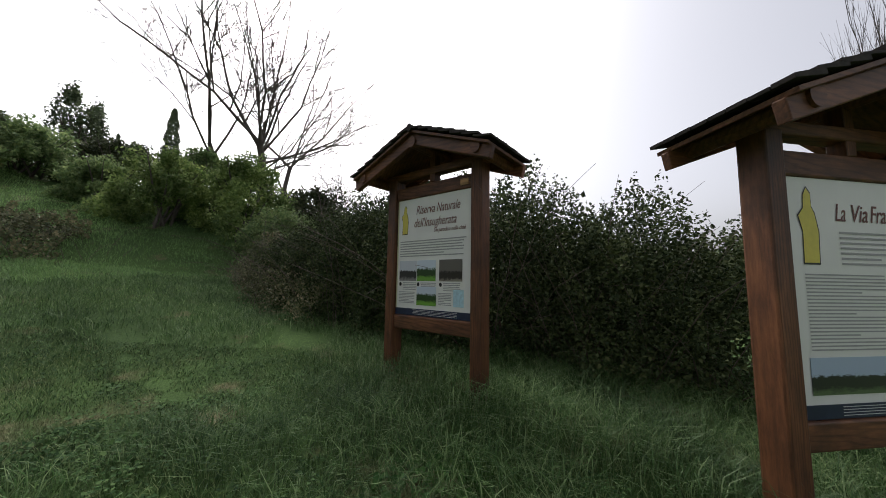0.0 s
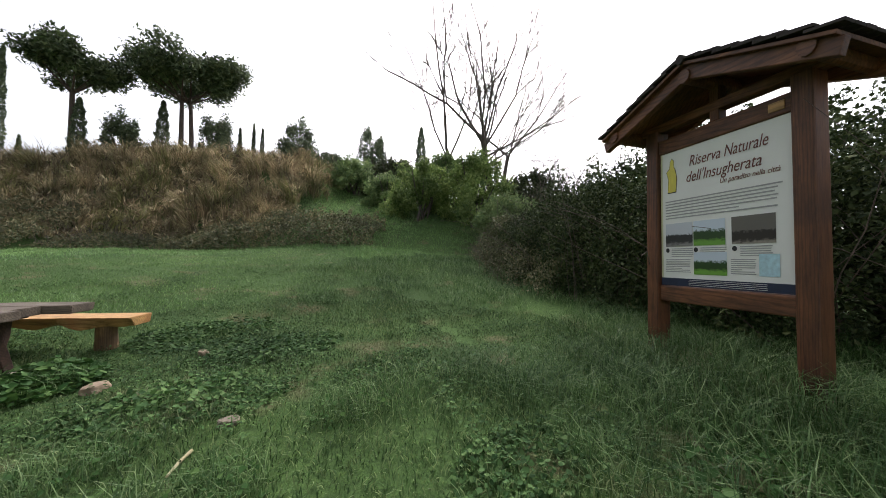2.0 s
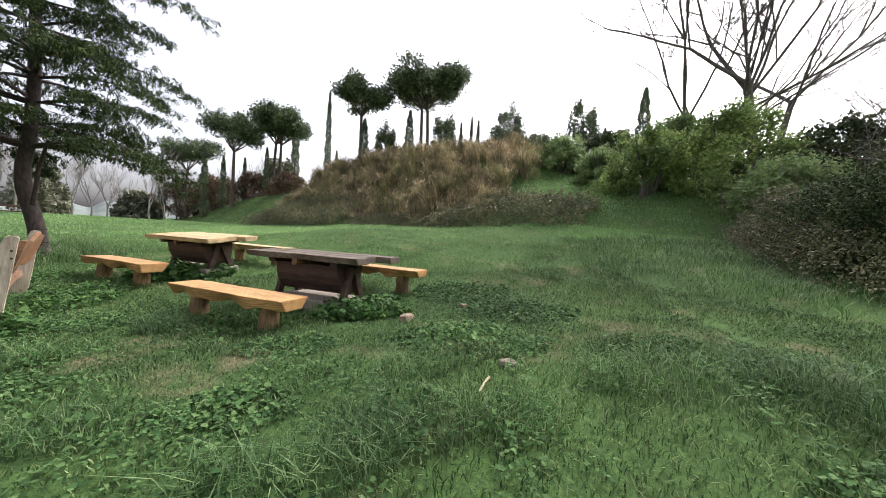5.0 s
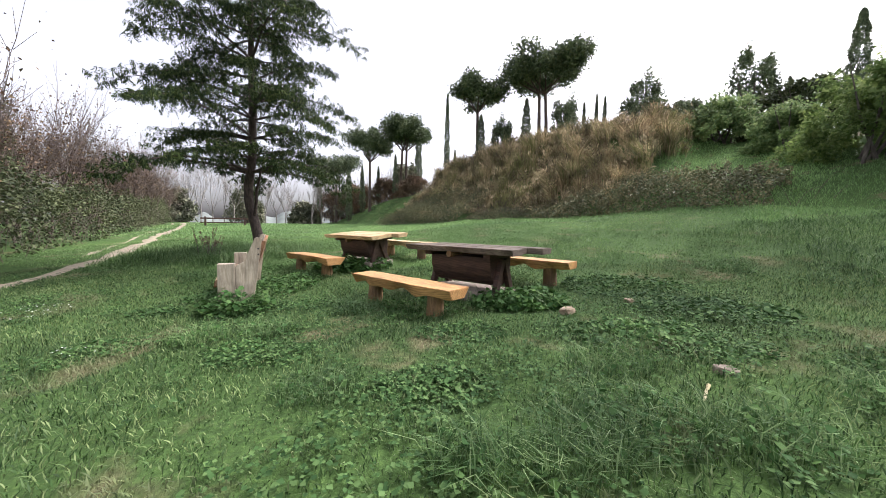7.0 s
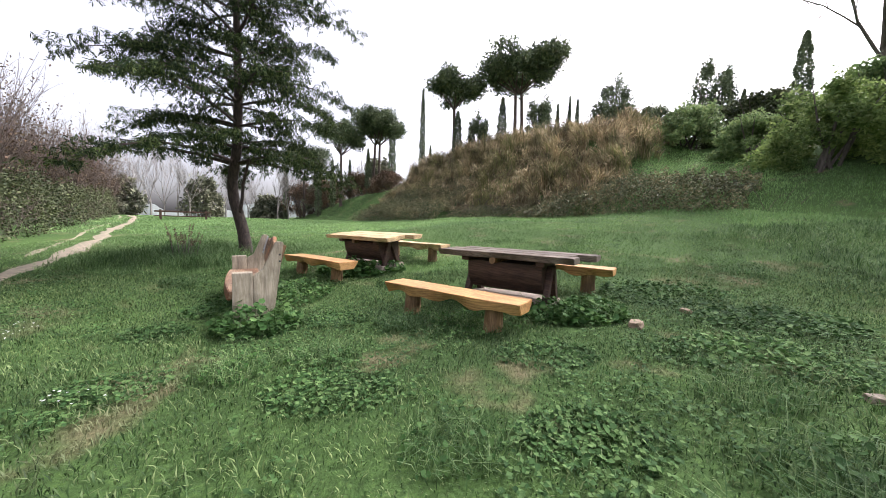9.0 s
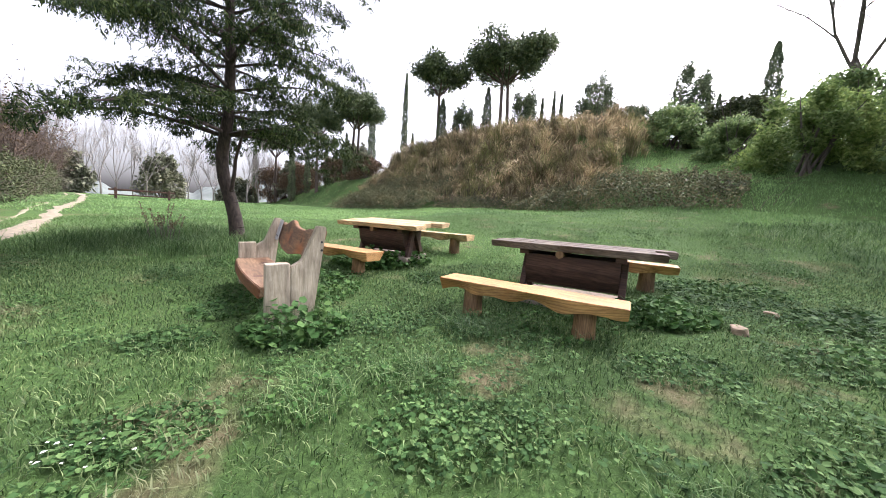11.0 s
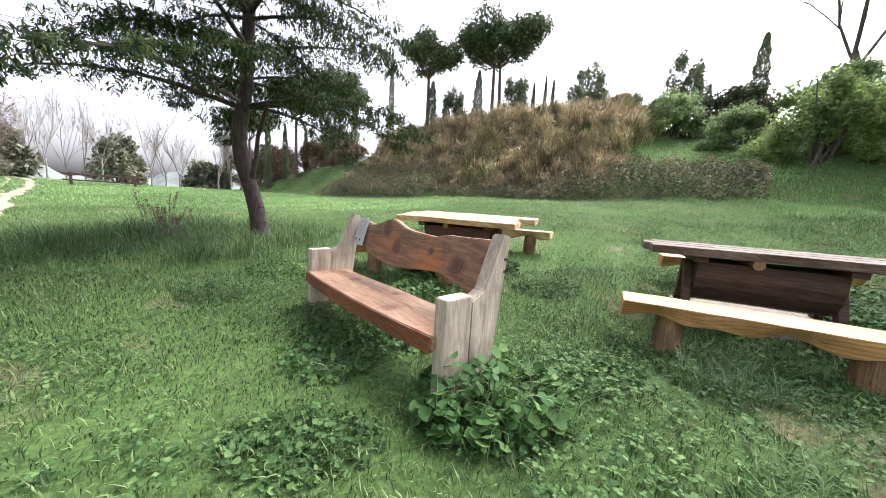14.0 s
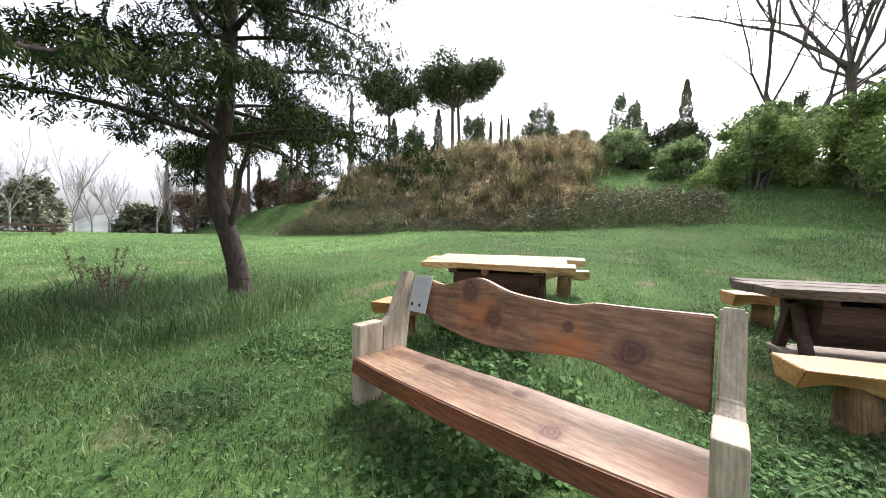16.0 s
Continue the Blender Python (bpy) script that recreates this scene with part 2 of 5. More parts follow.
M_SEAT = knotted(wood_material("oiled_red_wood", (0.43, 0.29, 0.19), (0.20, 0.12, 0.072), (0.20, 0.08, 0.04), "X", 4.5, 0.5, 0.0, 0.6, 0.47, 1.3, 0.3),
                 [(0.45, 0.12, 0.475, 0.05), (-0.5, 0.3, 0.475, 0.035), (0.15, 0.36, 0.475, 0.03)], (0.07, 0.028, 0.016))
M_BACK = knotted(wood_material("orange_brown_slab", (0.33, 0.19, 0.105), (0.115, 0.055, 0.03), (0.40, 0.13, 0.03), "X", 2.6, 0.48, 0.0, 0.6, 0.49, 1.0, 0.4),
                 [(-0.80, 0.545, 0.74, 0.035), (-0.42, 0.60, 0.96, 0.05), (-0.18, 0.56, 0.82, 0.05), (0.70, 0.56, 0.79, 0.055), (0.35, 0.57, 0.85, 0.02)], (0.05, 0.021, 0.012))
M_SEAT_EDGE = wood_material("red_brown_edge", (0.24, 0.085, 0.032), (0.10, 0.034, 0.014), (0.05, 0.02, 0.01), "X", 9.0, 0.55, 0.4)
M_GREY_WOOD = wood_material("weathered_pale_beam", (0.54, 0.48, 0.39), (0.32, 0.27, 0.20), (0.21, 0.22, 0.13), "Z", 8.0, 0.8, 0.6, 0.6, 0.6, 0.6, 0.3)
M_NEW_WOOD = wood_material("fresh_yellow_plank", (0.60, 0.37, 0.155), (0.42, 0.22, 0.075), (0.42, 0.19, 0.06), "X", 7.0, 0.55, 0.45)
M_PALE_TOP = wood_material("pale_table_plank", (0.68, 0.52, 0.30), (0.52, 0.37, 0.19), (0.44, 0.30, 0.15), "X", 7.0, 0.6, 0.35)
M_OLD_TOP = wood_material("weathered_table_plank", (0.17, 0.137, 0.105), (0.075, 0.056, 0.042), (0.22, 0.185, 0.14), "X", 9.0, 0.8, 0.5, 0.5)
M_DARK_WOOD = wood_material("dark_brown_trestle", (0.10, 0.052, 0.034), (0.04, 0.02, 0.014), (0.03, 0.018, 0.012), "X", 8.0, 0.7, 0.4)
M_LOG = wood_material("log_leg", (0.34, 0.22, 0.10), (0.16, 0.09, 0.04), (0.10, 0.06, 0.03), "Z", 8.0, 0.75, 0.5)
M_CONCRETE = plain_material("concrete_footing", (0.27, 0.22, 0.18), 0.95, 0, 0.25, 14.0)
M_PAPER = plain_material("poster_paper", (0.80, 0.80, 0.75), 0.35, 0, 0.03, 3.0)
M_PANEL = plain_material("yellowed_panel", (0.62, 0.60, 0.36), 0.5, 0, 0.08, 3.0)
M_INK = plain_material("brown_ink", (0.16, 0.055, 0.04), 0.5, 0, 0.1)
M_TEXT = plain_material("grey_print", (0.36, 0.36, 0.35), 0.5, 0, 0.1)
M_BLACK = plain_material("black_line", (0.02, 0.02, 0.02), 0.5, 0, 0.1)
M_YELLOW = plain_material("yellow_print", (0.70, 0.60, 0.10), 0.5, 0, 0.08)
M_BAND = plain_material("dark_blue_band", (0.018, 0.025, 0.06), 0.4, 0, 0.15)
M_WHITE = plain_material("white_print", (0.7, 0.7, 0.68), 0.5, 0, 0.05)
M_MAP = plain_material("pale_blue_map", (0.45, 0.66, 0.72), 0.5, 0, 0.2, 30.0)
M_PLAQUE = plain_material("grey_plaque", (0.48, 0.49, 0.50), 0.35, 0.2, 0.06)
M_STONE = plain_material("tan_stone", (0.25, 0.185, 0.125), 0.9, 0, 0.3, 16.0)
M_PEBBLE = plain_material("pale_pebbles", (0.20, 0.165, 0.125), 0.9, 0, 0.2, 20.0)
M_BAR_WHITE = plain_material("white_painted_steel", (0.75, 0.75, 0.74), 0.4, 0, 0.08)
M_BAR_RED = plain_material("red_painted_steel", (0.5, 0.04, 0.03), 0.4, 0, 0.1)
M_DAISY = plain_material("white_petals", (0.8, 0.8, 0.78), 0.5, 0, 0.05)


def photo_material(name, sky_c, mid_c, low_c, horizon):
    m, n, l, p = node_material(name)
    tc = n.new("ShaderNodeTexCoord")
    sep = n.new("ShaderNodeSeparateXYZ")
    l.new(tc.outputs["Generated"], sep.inputs[0])
    f = noise_node(n, l, tc.outputs["Generated"], 7.0, 5.0, 0.7)
    add = n.new("ShaderNodeMath")
    add.operation = "MULTIPLY_ADD"
    l.new(f, add.inputs[0])
    add.inputs[1].default_value = 0.45
    l.new(sep.outputs["Z"], add.inputs[2])
    r = ramp(n, [(horizon + 0.10, low_c), (horizon + 0.22, mid_c), (horizon + 0.5, mid_c), (horizon + 0.56, sky_c)])
    l.new(add.outputs[0], r.inputs[0])
    l.new(r.outputs[0], p.inputs["Base Color"])
    p.inputs["Roughness"].default_value = 0.35
    return m


M_PHOTO_MEADOW = photo_material("photo_meadow", (0.60, 0.68, 0.75), (0.03, 0.07, 0.02), (0.16, 0.36, 0.05), 0.28)
M_PHOTO_DARK = photo_material("photo_ruin", (0.55, 0.58, 0.62), (0.035, 0.035, 0.035), (0.24, 0.23, 0.22), 0.2)
M_PHOTO_BARK = photo_material("photo_trunks", (0.14, 0.13, 0.11), (0.03, 0.025, 0.02), (0.30, 0.27, 0.22), 0.15)
M_PHOTO_BLUE = photo_material("photo_winter_wood", (0.42, 0.52, 0.64), (0.022, 0.026, 0.022), (0.10, 0.15, 0.07), 0.2)


# ---------------------------------------------------------------- mesh helpers
rng = np.random.default_rng(7)


def mesh_from(name, verts, faces, mat, smooth=False):
    """verts (n, 3); faces (m, k) of one size."""
    verts, faces = np.asarray(verts, np.float32), np.asarray(faces, np.int32)
    me = bpy.data.meshes.new(name)
    k = faces.shape[1]
    me.vertices.add(len(verts))
    me.vertices.foreach_set("co", verts.ravel())
    me.loops.add(faces.size)
    me.loops.foreach_set("vertex_index", faces.ravel())
    me.polygons.add(len(faces))
    me.polygons.foreach_set("loop_start", np.arange(0, faces.size, k, dtype=np.int32))
    if smooth:
        me.polygons.foreach_set("use_smooth", np.ones(len(faces), bool))
    me.materials.append(mat)
    me.update()
    me.validate()
    return me


def part(name, bm, material, parent, label="", smooth=False):
    me = bpy.data.meshes.new(name)
    if smooth:
        for f in bm.faces:
            f.smooth = True
    bm.to_mesh(me)
    bm.free()
    me.materials.append(material)
    ob = new(name, me)
    ob.parent = parent
    return tagged(ob, label)


def mesh_part(name, me, parent, label=""):
    ob = new(name, me)
    ob.parent = parent
    return tagged(ob, label)


def thing(name, m, label, category, group="", kind=""):
    ob = new(name)
    ob.empty_display_size = 0.1
    ob.matrix_world = m
    return tagged(ob, label, category, group, kind)


def box(x0, x1, y0, y1, z0, z1, bevel=0.006, cuts=0, rough=0.0, seed=0):
    bm = bmesh.new()
    bmesh.ops.create_cube(bm, size=1.0)
    for v in bm.verts:
        v.co = Vector(((x0 + x1) / 2 + v.co.x * (x1 - x0), (y0 + y1) / 2 + v.co.y * (y1 - y0), (z0 + z1) / 2 + v.co.z * (z1 - z0)))
    if cuts:
        bmesh.ops.subdivide_edges(bm, edges=bm.edges[:], cuts=cuts, use_grid_fill=True)
    if bevel:
        sharp = [e for e in bm.edges if len(e.link_faces) == 2 and e.calc_face_angle(0) > 0.5]
        bmesh.ops.bevel(bm, geom=sharp, offset=bevel, segments=2, affect="EDGES", profile=0.5)
    if rough:
        for v in bm.verts:
            v.co += noise.noise_vector(v.co * 5 + Vector((seed, 0, 0))) * rough
    return bm


def cylinder(r0, r1, p0, p1, sides=14, rough=0.0, bevel=0.008, rings=1, seed=0):
    bm = bmesh.new()
    a, b = Vector(p0), Vector(p1)
    q = (b - a).to_track_quat("Z", "Y").to_matrix()
    loops = []
    for i in range(rings + 1):
        f = i / rings
        r = r0 + (r1 - r0) * f
        loops.append([bm.verts.new(a.lerp(b, f) + q @ Vector((r * math.cos(2 * math.pi * k / sides), r * math.sin(2 * math.pi * k / sides), 0))) for k in range(sides)])
    for lo, hi in zip(loops, loops[1:]):
        for k in range(sides):
            bm.faces.new((lo[k], lo[(k + 1) % sides], hi[(k + 1) % sides], hi[k]))
    bm.faces.new(loops[0][::-1])
    bm.faces.new(loops[-1])
    if bevel:
        bmesh.ops.bevel(bm, geom=[e for e in bm.edges if e.calc_face_angle(0) > 1.2], offset=bevel, segments=2, affect="EDGES")
    if rough:
        for v in bm.verts:
            v.co += noise.noise_vector(v.co * 7 + Vector((seed, 3, 0))) * rough
    return bm


def slab(outline_front, outline_back, x0, x1, z0, z1, steps=40, bow=None, bevel=0.008):
    """A sawn plank along x whose long edges (y) follow two functions of x."""
    bm = bmesh.new()
    lower, upper = [], []
    for i in range(steps + 1):
        x = x0 + (x1 - x0) * i / steps
        b = bow(x) if bow else 0.0
        yf, yb = outline_front(x), outline_back(x)
        lower.append((bm.verts.new((x, yf[0], z0 + b)), bm.verts.new((x, yb[0], z0 + b))))
        upper.append((bm.verts.new((x, yf[1], z1 + b)), bm.verts.new((x, yb[1], z1 + b))))
    for i in range(steps):
        bm.faces.new((upper[i][0], upper[i + 1][0], upper[i + 1][1], upper[i][1]))
        bm.faces.new((lower[i][1], lower[i + 1][1], lower[i + 1][0], lower[i][0]))
        bm.faces.new((lower[i][0], lower[i + 1][0], upper[i + 1][0], upper[i][0]))
        bm.faces.new((upper[i][1], upper[i + 1][1], lower[i + 1][1], lower[i][1]))
    bm.faces.new((lower[0][0], upper[0][0], upper[0][1], lower[0][1]))
    bm.faces.new((lower[-1][1], upper[-1][1], upper[-1][0], lower[-1][0]))
    bmesh.ops.recalc_face_normals(bm, faces=bm.faces[:])
    bmesh.ops.bevel(bm, geom=[e for e in bm.edges if e.calc_face_angle(0) > 0.9], offset=bevel, segments=2, affect="EDGES")
    return bm


def frusta(segments, sides=5):
    """Tapered tubes: rows of p0(3), r0, p1(3), r1 -> verts, faces."""
    s = np.asarray(segments, float)
    d = s[:, 4:7] - s[:, 0:3]
    d /= np.linalg.norm(d, axis=1, keepdims=True) + 1e-9
    ref = np.where(np.abs(d[:, 2:3]) > 0.9, np.array([[1.0, 0, 0]]), np.array([[0, 0, 1.0]]))
    u = np.cross(d, ref)
    u /= np.linalg.norm(u, axis=1, keepdims=True) + 1e-9
    w = np.cross(d, u)
    a = 2 * np.pi * np.arange(sides) / sides
    ring = u[:, None, :] * np.cos(a)[None, :, None] + w[:, None, :] * np.sin(a)[None, :, None]
    lo = s[:, None, 0:3] + ring * s[:, None, 3:4]
    hi = s[:, None, 4:7] + ring * s[:, None, 7:8]
    verts = np.concatenate([lo, hi], 1).reshape(-1, 3)
    k = np.arange(sides)
    quad = np.stack([k, (k + 1) % sides, sides + (k + 1) % sides, sides + k], -1)
    faces = (quad[None] + (np.arange(len(s)) * 2 * sides)[:, None, None]).reshape(-1, 4)
    return verts, faces


def tube_line(points, r0, r1):
    pts = [Vector(p) for p in points]
    n = len(pts) - 1
    rr = [r0 + (r1 - r0) * i / n for i in range(n + 1)]
    return [(*pts[i], rr[i], *pts[i + 1], rr[i + 1]) for i in range(n)]


def unit_random(n):
    v = rng.normal(size=(n, 3))
    return v / np.linalg.norm(v, axis=1, keepdims=True)


def leaf_cards(centres, size, flat=0.0, aspect=0.6, droop=0.0):
    """Pointed leaves, folded along the midrib: 4 vertices, 2 triangles each."""
    n = len(centres)
    along = unit_random(n)
    along[:, 2] = along[:, 2] * (1 - flat) - droop
    along /= np.linalg.norm(along, axis=1, keepdims=True) + 1e-9
    side = np.cross(along, unit_random(n) * (1 - flat) + np.array([0, 0, flat + 1e-3]))
    side /= np.linalg.norm(side, axis=1, keepdims=True) + 1e-9
    nrm = np.cross(side, along)
    sz = (size * rng.uniform(0.6, 1.35, n))[:, None]
    a = centres - along * sz * 0.5
    b = centres + along * sz * 0.5
    l = centres - along * sz * 0.08 + side * sz * aspect * 0.5 + nrm * sz * 0.12
    r = centres - along * sz * 0.08 - side * sz * aspect * 0.5 + nrm * sz * 0.12
    verts = np.stack([a, l, b, r], 1).reshape(-1, 3)
    base = (np.arange(n) * 4)[:, None]
    faces = np.concatenate([base + np.array([[0, 1, 2]]), base + np.array([[0, 2, 3]])], 1).reshape(-1, 3)
    return verts, faces


def round_leaves(centres, size):
    """Cupped roundish leaves: a middle and six rim vertices, 6 triangles each."""
    n = len(centres)
    up = unit_random(n) * 0.55 + np.array([0, 0, 0.8])
    up /= np.linalg.norm(up, axis=1, keepdims=True)
    u = np.cross(up, unit_random(n))
    u /= np.linalg.norm(u, axis=1, keepdims=True) + 1e-9
    w = np.cross(up, u)
    r = size * 0.5 * rng.uniform(0.55, 1.3, n)
    ring = []
    for k in range(6):
        a = 2 * np.pi * k / 6
        q = r * (1.25 if k == 0 else 0.62 if k == 3 else 1.0) * rng.uniform(0.85, 1.1, n)
        ring.append(centres + (u * math.cos(a) + w * math.sin(a)) * q[:, None] + up * (r * rng.uniform(-0.05, 0.28, n))[:, None])
    verts = np.stack([centres] + ring, 1).reshape(-1, 3)
    fan = np.array([[0, 1 + k, 1 + (k + 1) % 6] for k in range(6)])
    return verts, (fan[None] + (np.arange(n) * 7)[:, None, None]).reshape(-1, 3)


def blades(base, height, width, lean=0.35, bend=0.5, heading=None):
    """Grass blades bent at the middle: 4 vertices, 2 triangles each."""
    n = len(base)
    h = np.asarray(height) * np.ones(n)
    w = np.asarray(width) * np.ones(n)
    ang = rng.uniform(0, 2 * np.pi, n) if heading is None else heading + rng.normal(0, 0.7, n)
    out = np.stack([np.cos(ang), np.sin(ang), np.zeros(n)], 1)
    turn = ang + np.pi / 2 + rng.normal(0, 0.5, n)
    side = np.stack([np.cos(turn), np.sin(turn), np.zeros(n)], 1) * w[:, None] * 0.5
    ln = (rng.uniform(0.1, 1.0, n) * lean)[:, None]
    up = np.array([[0, 0, 1.0]])
    mid = base + (out * ln * 0.45 + up * 0.58) * h[:, None]
    tip = base + (out * (ln + bend * rng.uniform(0.1, 1, n)[:, None]) + up * (1.0 - 0.35 * bend * rng.uniform(0, 1, n)[:, None])) * h[:, None]
    verts = np.stack([base - side * 0.8, mid + side * 1.15, tip, mid - side * 0.5], 1).reshape(-1, 3)
    b = (np.arange(n) * 4)[:, None]
    faces = np.concatenate([b + np.array([[0, 1, 3]]), b + np.array([[3, 1, 2]])], 1).reshape(-1, 3)
    return verts, faces


def smooth01(v, a, b):
    k = np.clip((np.asarray(v, float) - a) / (b - a), 0, 1)
    return k * k * (3 - 2 * k)


def wave(x, y, f, seed):
    """Smooth unevenness without a grid."""
    return (np.sin(x * f * 1.3 + seed) * np.cos(y * f * 1.1 + 2.1 * seed) + 0.5 * np.sin(x * f * 2.9 - y * f * 1.7 + 4 * seed) + 0.3 * np.sin(y * f * 4.1 + x * f * 3.3 + seed)) / 1.8


# ---------------------------------------------------------------- terrain
def hill_axes(x, y):
    """d: metres into the hill from its foot; s: metres along the foot."""
    return (x - 7) * 0.776 + (y - 17) * 0.632, -(x - 7) * 0.632 + (y - 17) * 0.776


def terrain(x, y):
    x, y = np.asarray(x, float), np.asarray(y, float)
    z = -0.09 + 0.045 * np.clip(x + 8, 0, 8) + 0.13 * np.clip(x - 0.5, 0, 5.5) * smooth01(y, -3, 4) - 0.28 * smooth01(1.6 - y, 0, 3) * smooth01(x, -6, -1)
    z = z + (0.05 + 0.07 * smooth01(x, -16, -2)) * np.clip(y - 8, 0, 10) + 0.04 * np.clip(y - 18, 0, 20)
    d, s = hill_axes(x, y)
    slope = 0.36 * np.clip(d, 0, 14) + 0.16 * np.clip(d - 14, 0, 40)
    mound = (6.5 + smooth01(s, 12, 26)) * smooth01(d, -0.4, 10.8) + 0.11 * np.clip(d - 10, 0, 45)
    bank = (4.6 * smooth01(d, -1.2, 7.0) + 0.10 * np.clip(d - 7, 0, 50)) * (1 - 0.85 * smooth01(s, 46, 80))
    k1, k2 = smooth01(s, 5.0, 9.5), smooth01(s, 34, 43)
    hill = slope * (1 - k1) + (mound * (1 - k2) + bank * k2) * k1
    z = z + np.where(d > -2, hill, 0) * smooth01(y, 6, 14) * smooth01(s, -20, -7)
    return z + 0.035 * wave(x, y, 0.9, 1.0) + 0.012 * wave(x, y, 4.0, 2.0)


def put(x, y, dz=0.0):
    return np.stack([x, y, terrain(x, y) + dz], 1)


def at_ground(x, y, dz=0.0):
    return float(terrain(np.array([x]), np.array([y]))[0]) + dz


def axis_steps(lo, hi, fine):
    core = np.arange(lo, hi + fine, fine)
    outer = np.array([2, 5, 10, 20, 40, 80, 160, 320, 640.0])
    return np.concatenate([lo - outer[::-1], core, hi + outer])


gx, gy = axis_steps(-60, 45, 0.5), axis_steps(-10, 80, 0.5)
GX, GY = np.meshgrid(gx, gy)
gv = put(GX.ravel(), GY.ravel())
nx, ny = len(gx), len(gy)
gi = np.arange((ny - 1) * nx).reshape(ny - 1, nx)[:, :-1].ravel()
ground = tagged(new("ground", mesh_from("ground", gv, np.stack([gi, gi + 1, gi + nx + 1, gi + nx], 1), M_GROUND, True)),
                "uneven green meadow with bare patches, rising to a hill", "ground", kind="structure")

# the footpath beside the thicket
PATH_LINE = [(-8.0, -9.0), (-8.6, -3.0), (-9.3, 1.5), (-10.5, 4.8), (-12.2, 6.8), (-13.1, 7.9), (-13.9, 9.4), (-15.2, 11.4), (-18.9, 16.2), (-21.4, 18.9), (-27.0, 26.0), (-34.0, 34.0), (-45.0, 45.0)]


def along_line(line, t):
    pts = np.array(line, float)
    seg = np.linalg.norm(np.diff(pts, axis=0), axis=1)
    cum = np.concatenate([[0], np.cumsum(seg)])
    d = np.asarray(t) * cum[-1]
    return np.stack([np.interp(d, cum, pts[:, k]) for k in range(pts.shape[1])], -1)


def ribbon(line, half, lift, steps, seed):
    """A worn strip with a ragged edge that hugs the ground."""
    t = np.linspace(0, 1, steps)
    c = along_line(line, t)
    d = np.gradient(c, axis=0)
    d /= np.linalg.norm(d, axis=1, keepdims=True)
    nrm = np.stack([-d[:, 1], d[:, 0]], 1)
    k = np.linspace(-1, 1, 5)
    ragged = half * (1 + 0.4 * np.sin(t * 61 + seed) * np.cos(t * 23 + seed) + 0.3 * np.sin(t * 160 + seed))
    p = c[:, None, :] + nrm[:, None, :] * (k[None, :, None] * ragged[:, None, None])
    z = terrain(p[..., 0], p[..., 1]) + lift * (1 - 0.9 * np.abs(k))[None, :]
    v = np.concatenate([p, z[..., None]], -1).reshape(-1, 3)
    i = (np.arange(steps - 1)[:, None] * 5 + np.arange(4)[None]).ravel()
    return v, np.stack([i, i + 5, i + 6, i + 1], 1)


pv, pf = ribbon(PATH_LINE, 0.21, 0.025, 300, 1.0)
tagged(new("footpath", mesh_from("footpath", pv, pf, M_PATH, True)), "narrow trodden earth footpath through the grass", "path", kind="structure")
SECOND = [(x - 0.9 - 0.02 * y, y + 0.3) for x, y in PATH_LINE[7:]]
pv, pf = ribbon(SECOND, 0.07, 0.02, 160, 3.0)
tagged(new("footpath", mesh_from("footpath", pv, pf, M_PATH, True)), "second faint wheel rut beside the footpath", "path", kind="structure")

# ---------------------------------------------------------------- notice boards
def text_mesh(name, words, size, x, y, z, mat, parent, shear=0.25, width=0.0):
    """Built-in font, laid on the board's front (towards -y)."""
    cu = bpy.data.curves.new(name, "FONT")
    cu.body, cu.size, cu.shear, cu.extrude = words, size, shear, 0.0006
    tmp = bpy.data.objects.new(name, cu)
    scene.collection.objects.link(tmp)
    dg = bpy.context.evaluated_depsgraph_get()
    me = bpy.data.meshes.new_from_object(tmp.evaluated_get(dg))
    bpy.data.objects.remove(tmp)
    xs = [v.co.x for v in me.vertices]
    k = width / (max(xs) - min(xs)) if width else 1.0
    me.transform(pose(x, y, z, 90, 0, 0) @ Matrix.Diagonal((k, 1, 1, 1)))
    me.materials.clear()
    me.materials.append(mat)
    return tagged(mesh_part(name, me, parent), kind="stuff")


def flat_box(name, x0, x1, z0, z1, y, mat, parent, label=""):
    return part(name, box(x0, x1, y - 0.0015, y, z0, z1, 0), mat, parent, label)


def text_block(name, x0, x1, z0, z1, rows, y, mat, parent):
    """Lines of print too small to read: plain bars of uneven length."""
    bm = bmesh.new()
    step = (z1 - z0) / rows
    for i in range(rows):
        end = x1 - (x1 - x0) * (random.uniform(0.0, 0.06) if i % 6 != 5 else random.uniform(0.3, 0.6))
        zt = z1 - i * step
        vs = [bm.verts.new(c) for c in ((x0, y, zt - step * 0.42), (end, y, zt - step * 0.42), (end, y, zt), (x0, y, zt))]
        bm.faces.new(vs)
    return part(name, bm, mat, parent)


def emblem(x, z, h, y, parent):
    """The yellow figure printed on the poster, as a plain cloak-like shape."""
    bm = bmesh.new()
    pts = [(-0.20, 0.0), (0.20, 0.0), (0.24, 0.42), (0.17, 0.66), (0.10, 0.74), (0.10, 0.92), (0.0, 1.0), (-0.09, 0.9), (-0.12, 0.72), (-0.26, 0.62), (-0.17, 0.4)]
    vs = [bm.verts.new((x + a * h * 0.75, y, z + b * h)) for a, b in pts]
    bm.faces.new(vs)
    ol = bmesh.new()
    vs = [ol.verts.new((x + a * h * 0.75 * 1.12, y + 0.0005, z + h * 0.48 + (b - 0.48) * h * 1.05)) for a, b in pts]
    ol.faces.new(vs)
    part("emblem_outline", ol, M_BLACK, parent)
    return part("emblem", bm, M_YELLOW, parent, "yellow printed figure shape")


